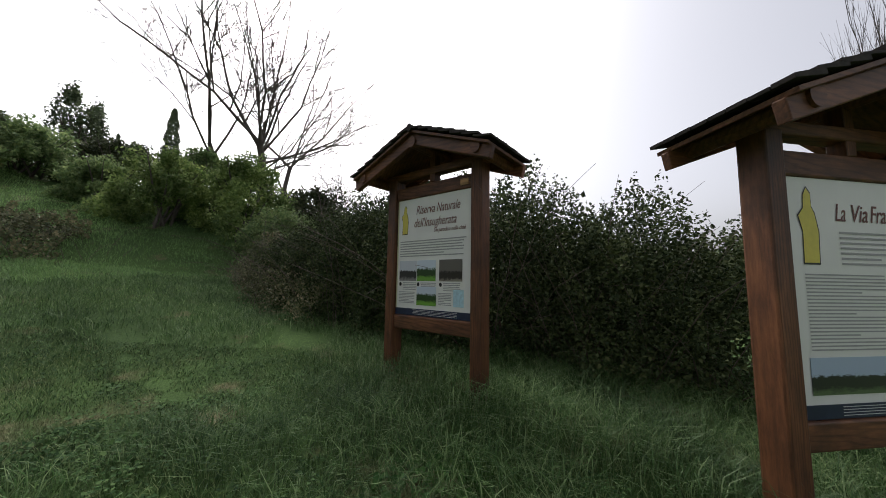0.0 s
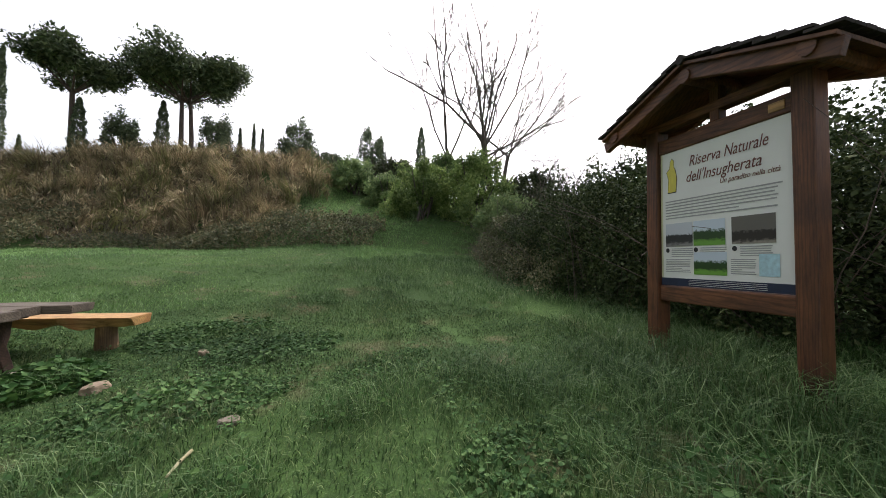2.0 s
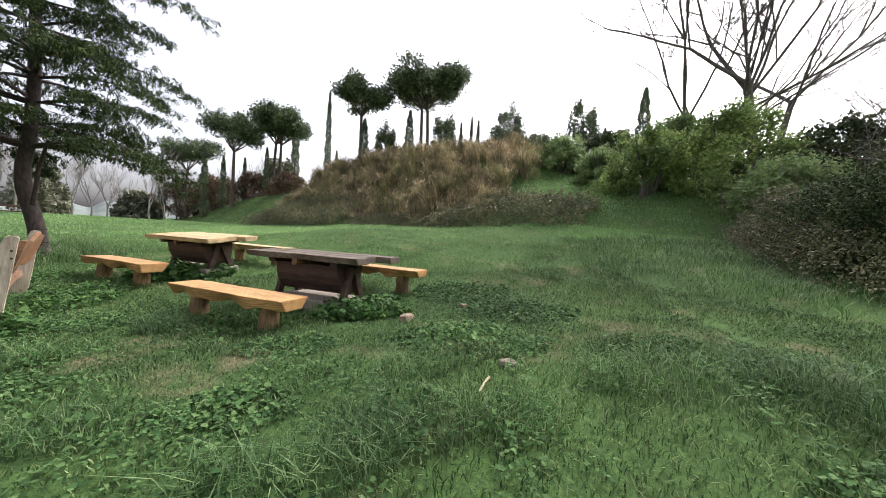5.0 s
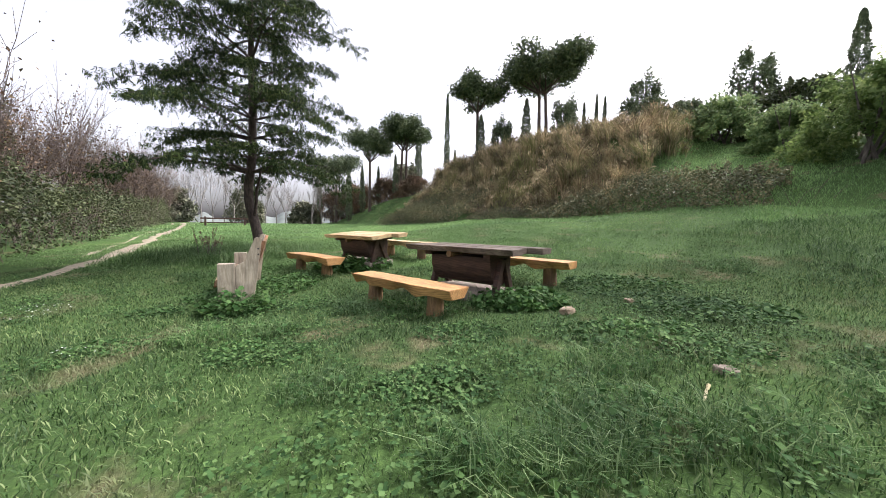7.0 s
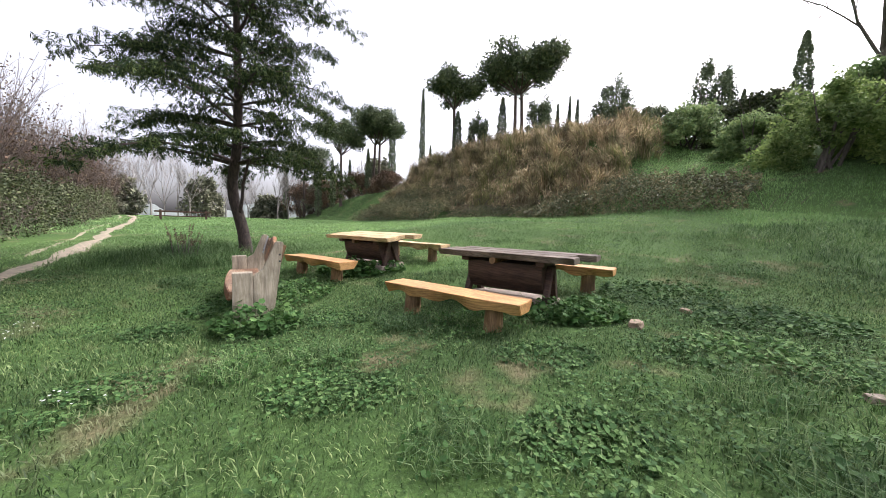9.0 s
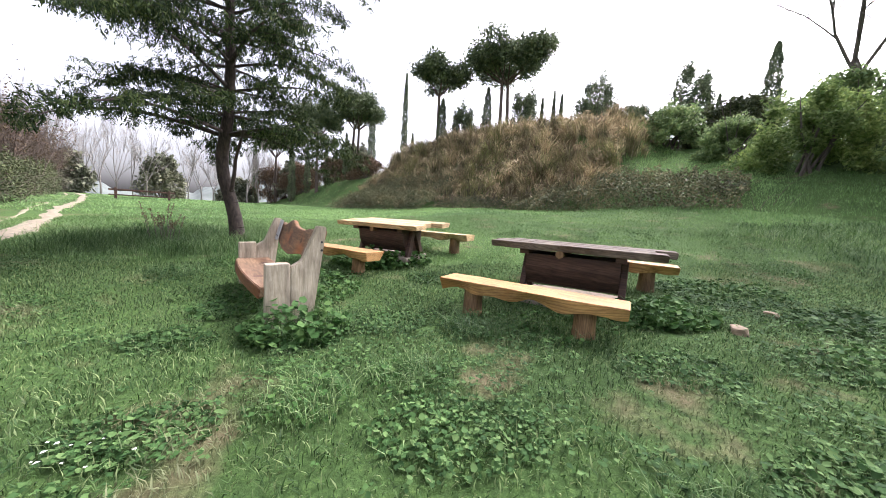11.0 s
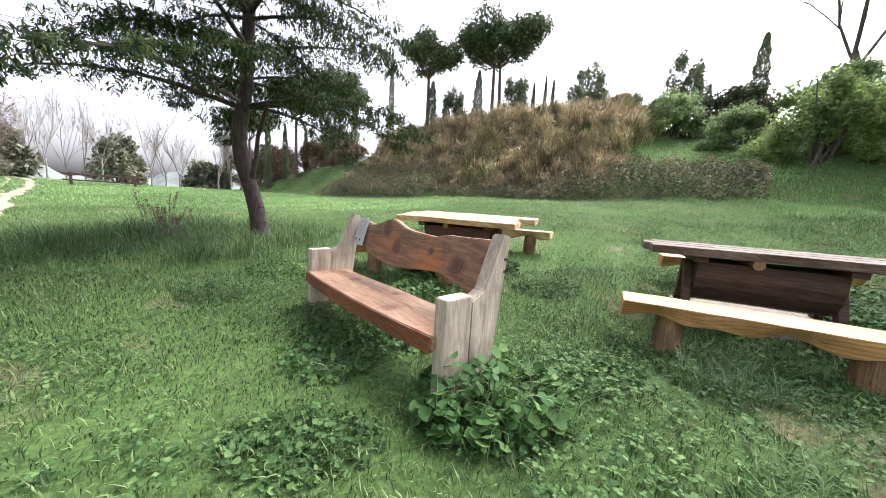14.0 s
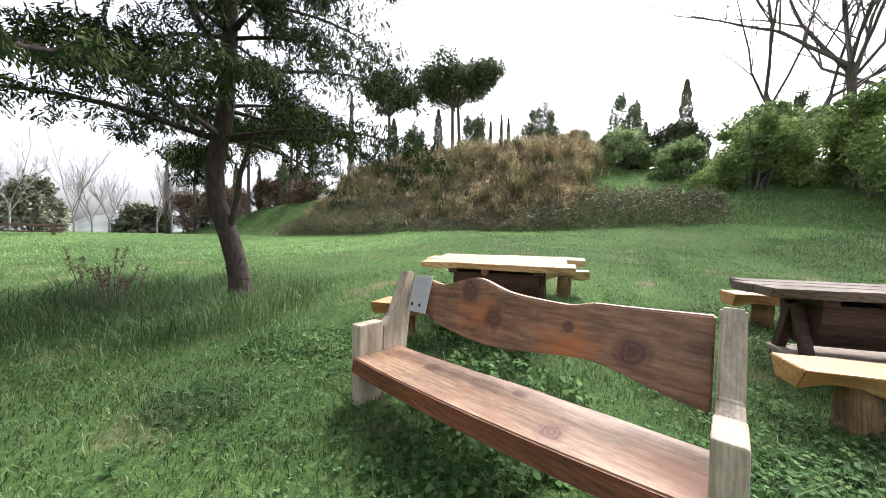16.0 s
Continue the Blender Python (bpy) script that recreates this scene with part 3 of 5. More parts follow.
def notice_board(m, label):
    """Local x runs along the board as read, y points behind it, z up from the soil."""
    ob = thing("notice_board", m @ Matrix.Diagonal((1.17, 1.45, 1.45, 1)), label, "notice board", "notice boards by the hedge")
    W, B0, B1 = 0.53, 0.64, 1.72
    for sx in (-1, 1):
        c = sx * (W + 0.075)
        part("post", box(c - 0.065, c + 0.065, -0.065, 0.065, -0.25, 1.93, 0.012, 2, 0.004, sx), M_SIGN_WOOD, ob)
    part("top_rail", box(-W - 0.01, W + 0.01, -0.045, 0.045, B1, B1 + 0.12, 0.01), M_SIGN_RAIL, ob)
    part("bottom_rail", box(-W - 0.01, W + 0.01, -0.045, 0.05, B0 - 0.13, B0 - 0.005, 0.01), M_SIGN_RAIL, ob)
    part("king_post", box(-0.04, 0.04, -0.04, 0.04, B1 + 0.12, 2.12, 0.008), M_SIGN_WOOD, ob)
    part("tie_beam", box(-0.84, 0.84, -0.045, 0.045, 1.915, 1.985, 0.01), M_SIGN_RAIL, ob)
    part("name_tag", box(W - 0.13, W - 0.03, -0.052, -0.046, B1 + 0.03, B1 + 0.085, 0.002), M_NEW_WOOD, ob, "small pale wooden tag")
    # roof: ridge from front to back, two boarded slopes under shingles
    RZ, EZ, HW, F, K = 2.22, 1.93, 0.94, -0.34, 0.30
    ang = math.atan2(RZ - EZ, HW)
    for y in (F + 0.06, K - 0.06):
        for sx in (-1, 1):
            bm = box(0, math.hypot(HW, RZ - EZ) + 0.02, y - 0.025, y + 0.025, -0.115, -0.02, 0.006)
            bmesh.ops.transform(bm, matrix=Matrix.Translation((0, 0, RZ)) @ Matrix.Rotation(ang, 4, "Y"), verts=bm.verts)
            if sx < 0:
                bmesh.ops.scale(bm, vec=(-1, 1, 1), verts=bm.verts)
                bmesh.ops.reverse_faces(bm, faces=bm.faces[:])
            part("barge_board", bm, M_SIGN_RAIL, ob)
    for x, z in ((-0.79, 1.945), (0.79, 1.945), (0.0, 2.14)):
        part("purlin", cylinder(0.05, 0.05, (x, F + 0.02, z - 0.02), (x, K - 0.02, z - 0.02), 12, 0.002, 0.014), M_SIGN_RAIL, ob, "round log purlin")
    for sx in (-1, 1):
        turn = Matrix.Translation((0, 0, RZ)) @ Matrix.Rotation(ang, 4, "Y")
        ln = math.hypot(HW, RZ - EZ)

        def placed(bm):
            bmesh.ops.transform(bm, matrix=turn, verts=bm.verts)
            if sx < 0:
                bmesh.ops.scale(bm, vec=(-1, 1, 1), verts=bm.verts)
                bmesh.ops.reverse_faces(bm, faces=bm.faces[:])
            return bm
        deck = part("roof_deck", placed(box(0.0, ln, F, K, -0.022, 0.0, 0.003)), M_SIGN_RAIL, ob)
        rows, across = 7, 8
        for i in range(rows):
            for j in range(across):
                y0 = F - 0.015 + (K - F + 0.03) * (j + (0.5 if i % 2 else 0.0) * 0.0) / across
                y1 = y0 + (K - F + 0.03) / across - 0.006
                x0 = ln * i / rows - 0.01
                x1 = ln * (i + 1) / rows + 0.03
                bm = box(x0, x1, y0, y1, 0.004 + 0.004 * (i % 2), 0.018 + random.uniform(0, 0.006), 0)
                for v in bm.verts:
                    f = (v.co.x - x0) / (x1 - x0)
                    v.co.z += 0.014 * f + 0.010
                    if v.co.z < 0.03 and f < 0.5:
                        v.co.z -= 0.01
                part("shingle", placed(bm), M_SHINGLE, deck)
    ridge = cylinder(0.035, 0.035, (0, F - 0.02, RZ + 0.012), (0, K + 0.02, RZ + 0.012), 10, 0.003, 0.0)
    part("ridge_cap", ridge, M_SHINGLE, ob)
    board = part("poster", box(-W, W, -0.03, 0.012, B0, B1, 0.002), M_PAPER, ob, "white printed information poster")
    flat_box("edge_strip", -W, -W + 0.018, B0 + 0.05, B1, -0.031, M_PANEL, board)
    flat_box("footer_band", -W, W, B0, B0 + 0.06, -0.032, M_BAND, board, "dark blue footer band")
    for i in range(4):
        flat_box("footer_line", -0.25, 0.36, B0 + 0.012 + i * 0.012, B0 + 0.0145 + i * 0.012, -0.034, M_WHITE, board)
    return ob, board, B0, B1


Y = -0.0325
sign_a, pa, b0, b1 = notice_board(pose(1.055, 2.57, 0.23, 0, 0, -122.7), "roofed brown timber notice board with nature reserve poster in grass")
for word, x, w in (("Riserva", -0.24, 0.275), ("Naturale", 0.065, 0.315)):
    text_mesh("title_word", word, 0.115, x, Y, b1 - 0.155, M_INK, pa, 0.3, w)
text_mesh("title_word", "dell'Insugherata", 0.115, -0.27, Y, b1 - 0.275, M_INK, pa, 0.3, 0.60)
text_mesh("subtitle", "Un paradiso nella città", 0.05, 0.03, Y, b1 - 0.335, M_INK, pa, 0.3, 0.42)
emblem(-0.41, b1 - 0.33, 0.27, Y, pa)
text_block("print_block", -0.48, 0.47, b1 - 0.56, b1 - 0.40, 7, Y, M_TEXT, pa)
for x, mat in ((-0.48, M_PHOTO_DARK), (-0.20, M_PHOTO_MEADOW), (0.12, M_PHOTO_BARK)):
    flat_box("photograph", x, x + 0.27 + (0.03 if x > 0 else 0), b1 - 0.77, b1 - 0.585, Y + 0.0005, mat, pa)
    part("number_disc", cylinder(0.018, 0.018, (x + 0.02, Y, b1 - 0.80), (x + 0.02, Y - 0.002, b1 - 0.80), 12, 0, 0), M_BLACK, pa)
    text_block("print_block", x + 0.06, x + 0.28, b1 - 0.86, b1 - 0.785, 5, Y, M_TEXT, pa)
flat_box("photograph", -0.20, 0.08, b1 - 0.985, b1 - 0.82, Y + 0.0005, M_PHOTO_MEADOW, pa)
text_block("print_block", -0.48, -0.23, b1 - 0.98, b1 - 0.87, 8, Y, M_TEXT, pa)
text_block("print_block", 0.11, 0.29, b1 - 0.98, b1 - 0.87, 8, Y, M_TEXT, pa)
flat_box("map", 0.31, 0.44, b1 - 0.98, b1 - 0.84, Y + 0.0005, M_MAP, pa, "pale blue printed map")

sign_b, pb, b0, b1 = notice_board(pose(-0.60, -0.58, -0.15, 0, 0, -75.3), "roofed brown timber notice board with walking route poster")
for word, x, w in (("La", -0.17, 0.075), ("Via", -0.06, 0.115), ("Francigena", 0.09, 0.40)):
    text_mesh("title_word", word, 0.12, x, Y, b1 - 0.20, M_INK, pb, 0.3, w)
emblem(-0.36, b1 - 0.40, 0.35, Y, pb)
text_block("print_block", -0.15, 0.30, b1 - 0.42, b1 - 0.25, 7, Y, M_TEXT, pb)
flat_box("map", 0.34, 0.48, b1 - 0.38, b1 - 0.24, Y + 0.0005, M_MAP, pb, "small printed map")
text_block("print_block", -0.42, 0.18, b1 - 0.80, b1 - 0.45, 22, Y, M_TEXT, pb)
flat_box("photograph", 0.22, 0.50, b1 - 0.64, b1 - 0.43, Y + 0.0005, M_PHOTO_BLUE, pb)
flat_box("photograph", 0.22, 0.50, b1 - 0.84, b1 - 0.66, Y + 0.0005, M_PHOTO_BLUE, pb)
flat_box("photograph", -0.44, 0.14, b1 - 0.98, b1 - 0.82, Y + 0.0005, M_PHOTO_BLUE, pb)
text_block("print_block", 0.2, 0.48, b1 - 0.97, b1 - 0.87, 8, Y, M_TEXT, pb)


# ---------------------------------------------------------------- picnic sets
def wavy(base, amp, f, ph, under=0.0):
    """An edge of a live-edge plank: y at the underside and at the top."""
    def edge(x):
        y = base + amp * (math.sin(x * f + ph) + 0.6 * math.sin(x * f * 2.3 + 2 * ph) + 0.35 * math.sin(x * f * 5.1 + ph))
        return (y + under * (1 + 0.6 * math.sin(x * 6 + ph)), y)
    return edge


def log_bench(m, length, depth, height, mat, label, group, seed):
    ob = thing("log_bench", m, label, "bench", group)
    h = length / 2
    bm = slab(wavy(-depth / 2, 0.012, 3.1, seed, 0.075), wavy(depth / 2, 0.010, 2.7, seed + 2, -0.06), -h, h, height - 0.115, height, 44, lambda x: 0.006 * math.sin(x * 2 + seed), 0.007)
    for v in bm.verts:
        if v.co.z < height - 0.06:
            v.co.z -= 0.045 * abs(math.sin(v.co.x * 4.2 + seed)) + 0.02 * math.sin(v.co.x * 13 + seed) - 0.015
    part("seat", bm, mat, ob)
    for sx in (-1, 1):
        c = sx * h * 0.62
        part("leg", cylinder(0.125, 0.105, (c, 0.02, -0.15), (c, 0.0, height - 0.10), 16, 0.012, 0.012, 5, seed + sx), M_LOG, ob, "stubby debarked log leg")
    return ob


def picnic_table(m, length, width, height, mat, label, group, seed, planks):
    ob = thing("picnic_table", m, label, "picnic table", group)
    h = length / 2
    w = width / planks
    for i in range(planks):
        y0 = -width / 2 + i * w
        shift = (0.0, -0.10, 0.14)[i % 3] if planks > 1 else 0
        lo = wavy(y0 + 0.002, 0.022 if i == 0 else 0.003, 2.9, seed + i, 0.03 if i == 0 else 0)
        hi = wavy(y0 + w - 0.002, 0.020 if i == planks - 1 else 0.003, 3.3, seed + 2 * i, -0.03 if i == planks - 1 else 0)
        part("tabletop_plank", slab(lo, hi, -h + shift * 0.5, h + shift, height - 0.085, height + 0.0015 * i, 40, None, 0.008), mat, ob)
    part("batten", box(-h * 0.62, -h * 0.5, -width * 0.42, width * 0.42, height - 0.15, height - 0.088, 0.008), M_DARK_WOOD, ob)
    part("batten", box(h * 0.5, h * 0.62, -width * 0.42, width * 0.42, height - 0.15, height - 0.088, 0.008), M_DARK_WOOD, ob)
    # a half-log trestle and two end boards on a concrete strip
    bm = bmesh.new()
    n = 12
    rows = []
    for x in (-h * 0.56, h * 0.56):
        ring = []
        for k in range(n + 1):
            a = math.pi * k / n
            ring.append(bm.verts.new((x, 0.30 * math.cos(a), height - 0.15 - 0.44 * math.sin(a) ** 0.7)))
        rows.append(ring)
    for k in range(n):
        bm.faces.new((rows[0][k], rows[0][k + 1], rows[1][k + 1], rows[1][k]))
    bm.faces.new(rows[0][::-1])
    bm.faces.new(rows[1])
    bm.faces.new((rows[0][0], rows[1][0], rows[1][n], rows[0][n]))
    bmesh.ops.recalc_face_normals(bm, faces=bm.faces[:])
    part("trestle", bm, M_DARK_WOOD, ob, "dark half-log trestle under the top")
    for sx in (-1, 1):
        for sy in (-1, 1):
            part("strut", box(-0.04, 0.04, -0.05, 0.05, 0.0, 0.66, 0.01, 1, 0.006, sx + sy), M_DARK_WOOD, ob).matrix_basis = Matrix.Translation((sx * h * 0.60, sy * 0.26, 0.0)) @ Matrix.Rotation(-sy * -0.35, 4, "X")
    part("footing", box(-h * 0.66, h * 0.66, -0.34, 0.34, -0.2, 0.13, 0.02, 2, 0.012, seed), M_CONCRETE, ob, "rough concrete footing")
    part("end_log", cylinder(0.05, 0.05, (-0.12, -width * 0.43, height - 0.12), (-0.12, width * 0.43, height - 0.12), 12, 0.002, 0.006), M_LOG, ob, "pale round crossbar end")
    return ob


def picnic_set(cx, cy, angle, length, width, height, mat, table_label, group, seed, planks, bench_mats, bench_len, lean=0.0):
    z = at_ground(cx, cy)
    picnic_table(pose(cx, cy, z, 0, 0, angle) @ pose(0, 0, 0, lean, 0, 0), length, width, height, mat, table_label, group, seed, planks)
    q = pose(0, 0, 0, 0, 0, angle)
    for sy, (bmat, blabel) in zip((-1, 1), bench_mats):
        p = q @ Vector((0.28 if sy > 0 else -0.29, 1.08 if sy > 0 else -1.2, 0))
        log_bench(pose(cx + p.x, cy + p.y, at_ground(cx + p.x, cy + p.y), 0, 0, angle + (0 if sy > 0 else 180)), bench_len, 0.42, 0.42, bmat, blabel, group, seed + sy)


BENCH_NEW = (M_NEW_WOOD, "yellow live-edge plank bench on two log legs beside weathered table")
picnic_set(-4.42, 8.18, -35.3, 2.05, 0.95, 0.80, M_OLD_TOP, "weathered grey-brown plank picnic table on dark trestle in grass", "weathered table and its benches", 1.3, 3, [BENCH_NEW, (M_NEW_WOOD, "pale live-edge plank bench on log legs behind weathered table")], 2.0)
picnic_set(-7.06, 10.78, -36.8, 2.05, 0.95, 0.77, M_PALE_TOP, "pale yellow plank picnic table on dark half-log trestle", "pale table and its benches", 2.7, 3, [(M_NEW_WOOD, "brownish plank bench on log legs near backed bench"), (M_PALE_TOP, "pale yellow plank bench on log legs in meadow")], 2.0, 5.0)


# ---------------------------------------------------------------- the bench with a back
def backed_bench(m):
    """Local x along the seat as one sits facing -y."""
    ob = thing("backed_bench", m, "red-brown live-edge slab bench with weathered pale end posts", "bench")
    H = 1.07
    seat = slab(lambda x: (-0.02 + 0.05 * (x / H) ** 2 - 0.02, -0.02 + 0.05 * (x / H) ** 2), wavy(0.46, 0.008, 2.2, 0.5), -H, H, 0.385, 0.475, 44, None, 0.008)
    st = part("seat", seat, M_SEAT, ob, "broad oiled red-brown slab seat")
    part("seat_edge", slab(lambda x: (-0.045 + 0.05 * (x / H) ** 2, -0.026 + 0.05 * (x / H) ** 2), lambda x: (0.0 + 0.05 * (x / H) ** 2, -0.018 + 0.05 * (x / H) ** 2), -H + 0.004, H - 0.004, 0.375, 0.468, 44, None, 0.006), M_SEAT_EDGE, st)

    # backrest slab, wavy above and below, leaning back
    n = 60
    bm = bmesh.new()
    cols = []
    for i in range(n + 1):
        x = -1.03 + 2.06 * i / n
        f = i / n
        top = 1.00 + 0.015 * math.sin(f * 7) + 0.055 * math.exp(-((f - 0.33) / 0.09) ** 2) - 0.03 * math.exp(-((f - 0.16) / 0.06) ** 2) + 0.03 * smooth01(f, 0.66, 0.74) - 0.035 * f
        low = 0.67 + 0.03 * math.sin(f * 9 + 1.0) + 0.10 * math.exp(-((f - 0.02) / 0.10) ** 2) - 0.05 * smooth01(f, 0.7, 0.95)
        row = []
        for z in np.linspace(low, top, 6):
            y = 0.47 + (z - 0.5) * 0.30
            row.append((bm.verts.new((x, y, z)), bm.verts.new((x, y + 0.055, z))))
        cols.append(row)
    for a, b in zip(cols, cols[1:]):
        for k in range(5):
            bm.faces.new((a[k][0], b[k][0], b[k + 1][0], a[k + 1][0]))
            bm.faces.new((a[k][1], a[k + 1][1], b[k + 1][1], b[k][1]))
        bm.faces.new((a[0][0], a[0][1], b[0][1], b[0][0]))
        bm.faces.new((a[5][0], b[5][0], b[5][1], a[5][1]))
    for c, flip in ((cols[0], 1), (cols[-1], 0)):
        for k in range(5):
            q = (c[k][0], c[k + 1][0], c[k + 1][1], c[k][1])
            bm.faces.new(q if flip else q[::-1])
    bmesh.ops.recalc_face_normals(bm, faces=bm.faces[:])
    bmesh.ops.bevel(bm, geom=[e for e in bm.edges if e.calc_face_angle(0) > 1.0], offset=0.008, segments=2, affect="EDGES")
    part("backrest", bm, M_BACK, ob, "wavy orange-brown slab backrest with knots")

    for sx in (-1, 1):
        x0, x1 = (H - 0.03, H + 0.075) if sx > 0 else (-H - 0.075, -H + 0.03)
        # arm block in front, rising to a slanted post behind
        part("arm_post", box(x0, x1, 0.06, 0.28, -0.2, 0.70, 0.01, 2, 0.004, sx), M_GREY_WOOD, ob, "weathered pale squared beam")
        bm = bmesh.new()
        prof = [(0.283, -0.2), (0.46, -0.2), (0.63, 1.05), (0.54, 1.06), (0.39, 0.72), (0.283, 0.66)]
        fa = [bm.verts.new((x0 + 0.005, y, z)) for y, z in prof]
        fb = [bm.verts.new((x1 - 0.005, y, z)) for y, z in prof]
        bm.faces.new(fa)
        bm.faces.new(fb[::-1])
        for k in range(len(prof)):
            bm.faces.new((fa[k], fb[k], fb[(k + 1) % len(prof)], fa[(k + 1) % len(prof)]))
        bmesh.ops.recalc_face_normals(bm, faces=bm.faces[:])
        bmesh.ops.bevel(bm, geom=[e for e in bm.edges if e.calc_face_angle(0) > 0.3], offset=0.01, segments=2, affect="EDGES")
        post = part("back_post", bm, M_GREY_WOOD, ob, "slanted weathered pale post")
        for z in (0.82, 0.90):
            part("bolt", cylinder(0.012, 0.012, (x1 - 0.004, 0.58, z) if sx > 0 else (x0 + 0.004, 0.58, z), (x1 - 0.0, 0.58, z) if sx > 0 else (x0, 0.58, z), 10, 0, 0), M_BLACK, post)
    # plaque on the backrest
    tilt = Matrix.Translation((-0.95, 0.47 + 0.16 * 1.0 - 0.012, 0.92)) @ Matrix.Rotation(-math.atan(0.30), 4, "X")
    pl = part("plaque", box(-0.065, 0.145, -0.008, 0.0, -0.16, 0.135, 0.002), M_PLAQUE, ob, "small grey printed plaque")
    pl.matrix_basis = tilt @ Matrix.Translation((0.0, -0.035, -0.03))
    text_block("print_block", -0.05, 0.12, -0.06, 0.11, 12, -0.0085, M_TEXT, pl)
    flat_box("print_square", -0.04, -0.015, -0.115, -0.09, -0.0082, M_BLACK, pl)
    flat_box("print_square", 0.05, 0.075, -0.115, -0.09, -0.0082, M_BLACK, pl)
    return ob


backed_bench(pose(-8.63, 8.03, -0.13, 0, 0, -57.7) @ Matrix.Diagonal((0.98, 1, 1.05, 1)))


# ---------------------------------------------------------------- trees
def limb_path(start, heading, rise, length, steps, curl=0.0, sag=0.0, jitter=0.05):
    pts = [Vector(start)]
    h, r = heading, rise
    for i in range(steps):
        d = Vector((math.cos(h) * math.cos(r), math.sin(h) * math.cos(r), math.sin(r)))
        pts.append(pts[-1] + d * length / steps)
        h += random.uniform(-jitter, jitter) * 2
        r += curl / steps - sag * (i / steps) / steps + random.uniform(-jitter, jitter)
    return pts


def fir_tree(x, y, height):
    z = at_ground(x, y)
    ob = thing("conifer_tree", pose(x, y, z), "young dark green cedar with drooping layered branches and curved trunk", "tree")
    prof = [(0.0, (0.16, -0.05, -0.2)), (0.10, (0.10, -0.02, 0.5)), (0.18, (-0.04, 0.0, 1.05)), (0.26, (-0.22, 0.02, 1.6)), (0.34, (-0.24, 0.04, 2.1)), (0.45, (-0.10, 0.03, 2.8)), (0.6, (-0.02, 0.0, 4.0)), (1.0, (0.02, 0.0, height))]
    ps = np.array([b for _, b in prof])

    def trunk_at(zz):
        return Vector([float(np.interp(zz, ps[:, 2], ps[:, k])) for k in range(3)])
    line = [trunk_at(q) for q in np.linspace(-0.2, height, 46)]
    rad = [0.135 * (1 - 0.95 * max(0, q) / height) + 0.012 + 0.05 * math.exp(-max(q, 0) / 0.25) for q in np.linspace(-0.2, height, 46)]
    segs = [(*line[i], rad[i], *line[i + 1], rad[i + 1]) for i in range(45)]
    v, f = frusta(segs, 12)
    mesh_part("trunk", mesh_from("trunk", v, f, M_BARK, True), ob)
    side = [(-0.10, 0.0, 1.05), (0.02, -0.06, 1.25), (0.10, -0.10, 1.6), (0.14, -0.12, 1.95), (0.26, -0.16, 2.3), (0.36, -0.2, 2.6)]
    v, f = frusta(tube_line(side, 0.05, 0.03), 8)
    mesh_part("side_stem", mesh_from("side_stem", v, f, M_BARK, True), ob)
    needles_v = []
    nb = 17 * 6
    for i in range(nb):
        q = i / nb
        zz = 2.5 + (height - 2.55) * ((i // 6) / 17) ** 1.08 + random.uniform(-0.06, 0.06)
        reach = (3.5 * (1 - (zz - 1.9) / (height - 1.3)) ** 0.6 + 0.12) * random.uniform(0.5, 1.12)
        h = i * 2.399 + random.uniform(-0.3, 0.3)
        pts = limb_path(trunk_at(zz), h, random.uniform(0.08, 0.24) + 0.25 * q, reach, 9, -0.2, 1.6, 0.03)
        wood = tube_line(pts, 0.012 + 0.013 * reach, 0.004)
        for k in range(2, 10):
            c = pts[k]
            fr = k / 9
            span = reach * 0.44 * (1.15 - fr * 0.75)
            for sgn in (-1, 1):
                tw = limb_path(c, h + sgn * random.uniform(0.6, 1.05), random.uniform(-0.06, 0.08), span * random.uniform(0.6, 1.1), 5, 0, 0.8, 0.06)
                wood += tube_line(tw[::2] + [tw[-1]], 0.006, 0.002)
                needles_v += [np.array(p) for p in tw[1:]]
            needles_v.append(np.array(c))
        v, f = frusta(wood, 3)
        mesh_part("branch", mesh_from("branch", v, f, M_BARK), ob)
    c = np.repeat(np.array(needles_v), 3, 0)
    c = c + rng.normal(0, 1, c.shape) * np.array([0.05, 0.05, 0.012])
    # hanging sprays: short needles in two ranks along each
    sprays, per = len(c), 8
    hang = unit_random(sprays) * np.array([0.75, 0.75, 0.25]) + np.array([0, 0, -0.75])
    hang /= np.linalg.norm(hang, axis=1, keepdims=True)
    flank = np.cross(hang, unit_random(sprays))
    flank /= np.linalg.norm(flank, axis=1, keepdims=True)
    span = rng.uniform(0.08, 0.24, sprays)
    along = np.tile(np.arange(per) / per, sprays)
    rank = np.tile(np.where(np.arange(per) % 2, 1.0, -1.0), sprays)[:, None]
    hang, flank, c, span = (np.repeat(q, per, 0) for q in (hang, flank, c, span))
    n = len(c)
    c = c + hang * (along * span)[:, None] + np.stack([np.zeros(n), np.zeros(n), -0.12 * span * along ** 2], 1)
    d = hang * 0.9 + flank * rank * rng.uniform(0.35, 0.8, n)[:, None] + rng.normal(0, 0.12, (n, 3))
    d /= np.linalg.norm(d, axis=1, keepdims=True)
    ln = (rng.uniform(0.07, 0.125, n) * (1.1 - 0.5 * along))[:, None]
    sd = np.cross(d, unit_random(n))
    sd /= np.linalg.norm(sd, axis=1, keepdims=True)
    wd = rng.uniform(0.008, 0.0135, n)[:, None]
    vv = np.stack([c - sd * wd * 0.6, c + d * ln * 0.5 + sd * wd, c + d * ln, c + d * ln * 0.5 - sd * wd], 1).reshape(-1, 3)
    b = (np.arange(n) * 4)[:, None]
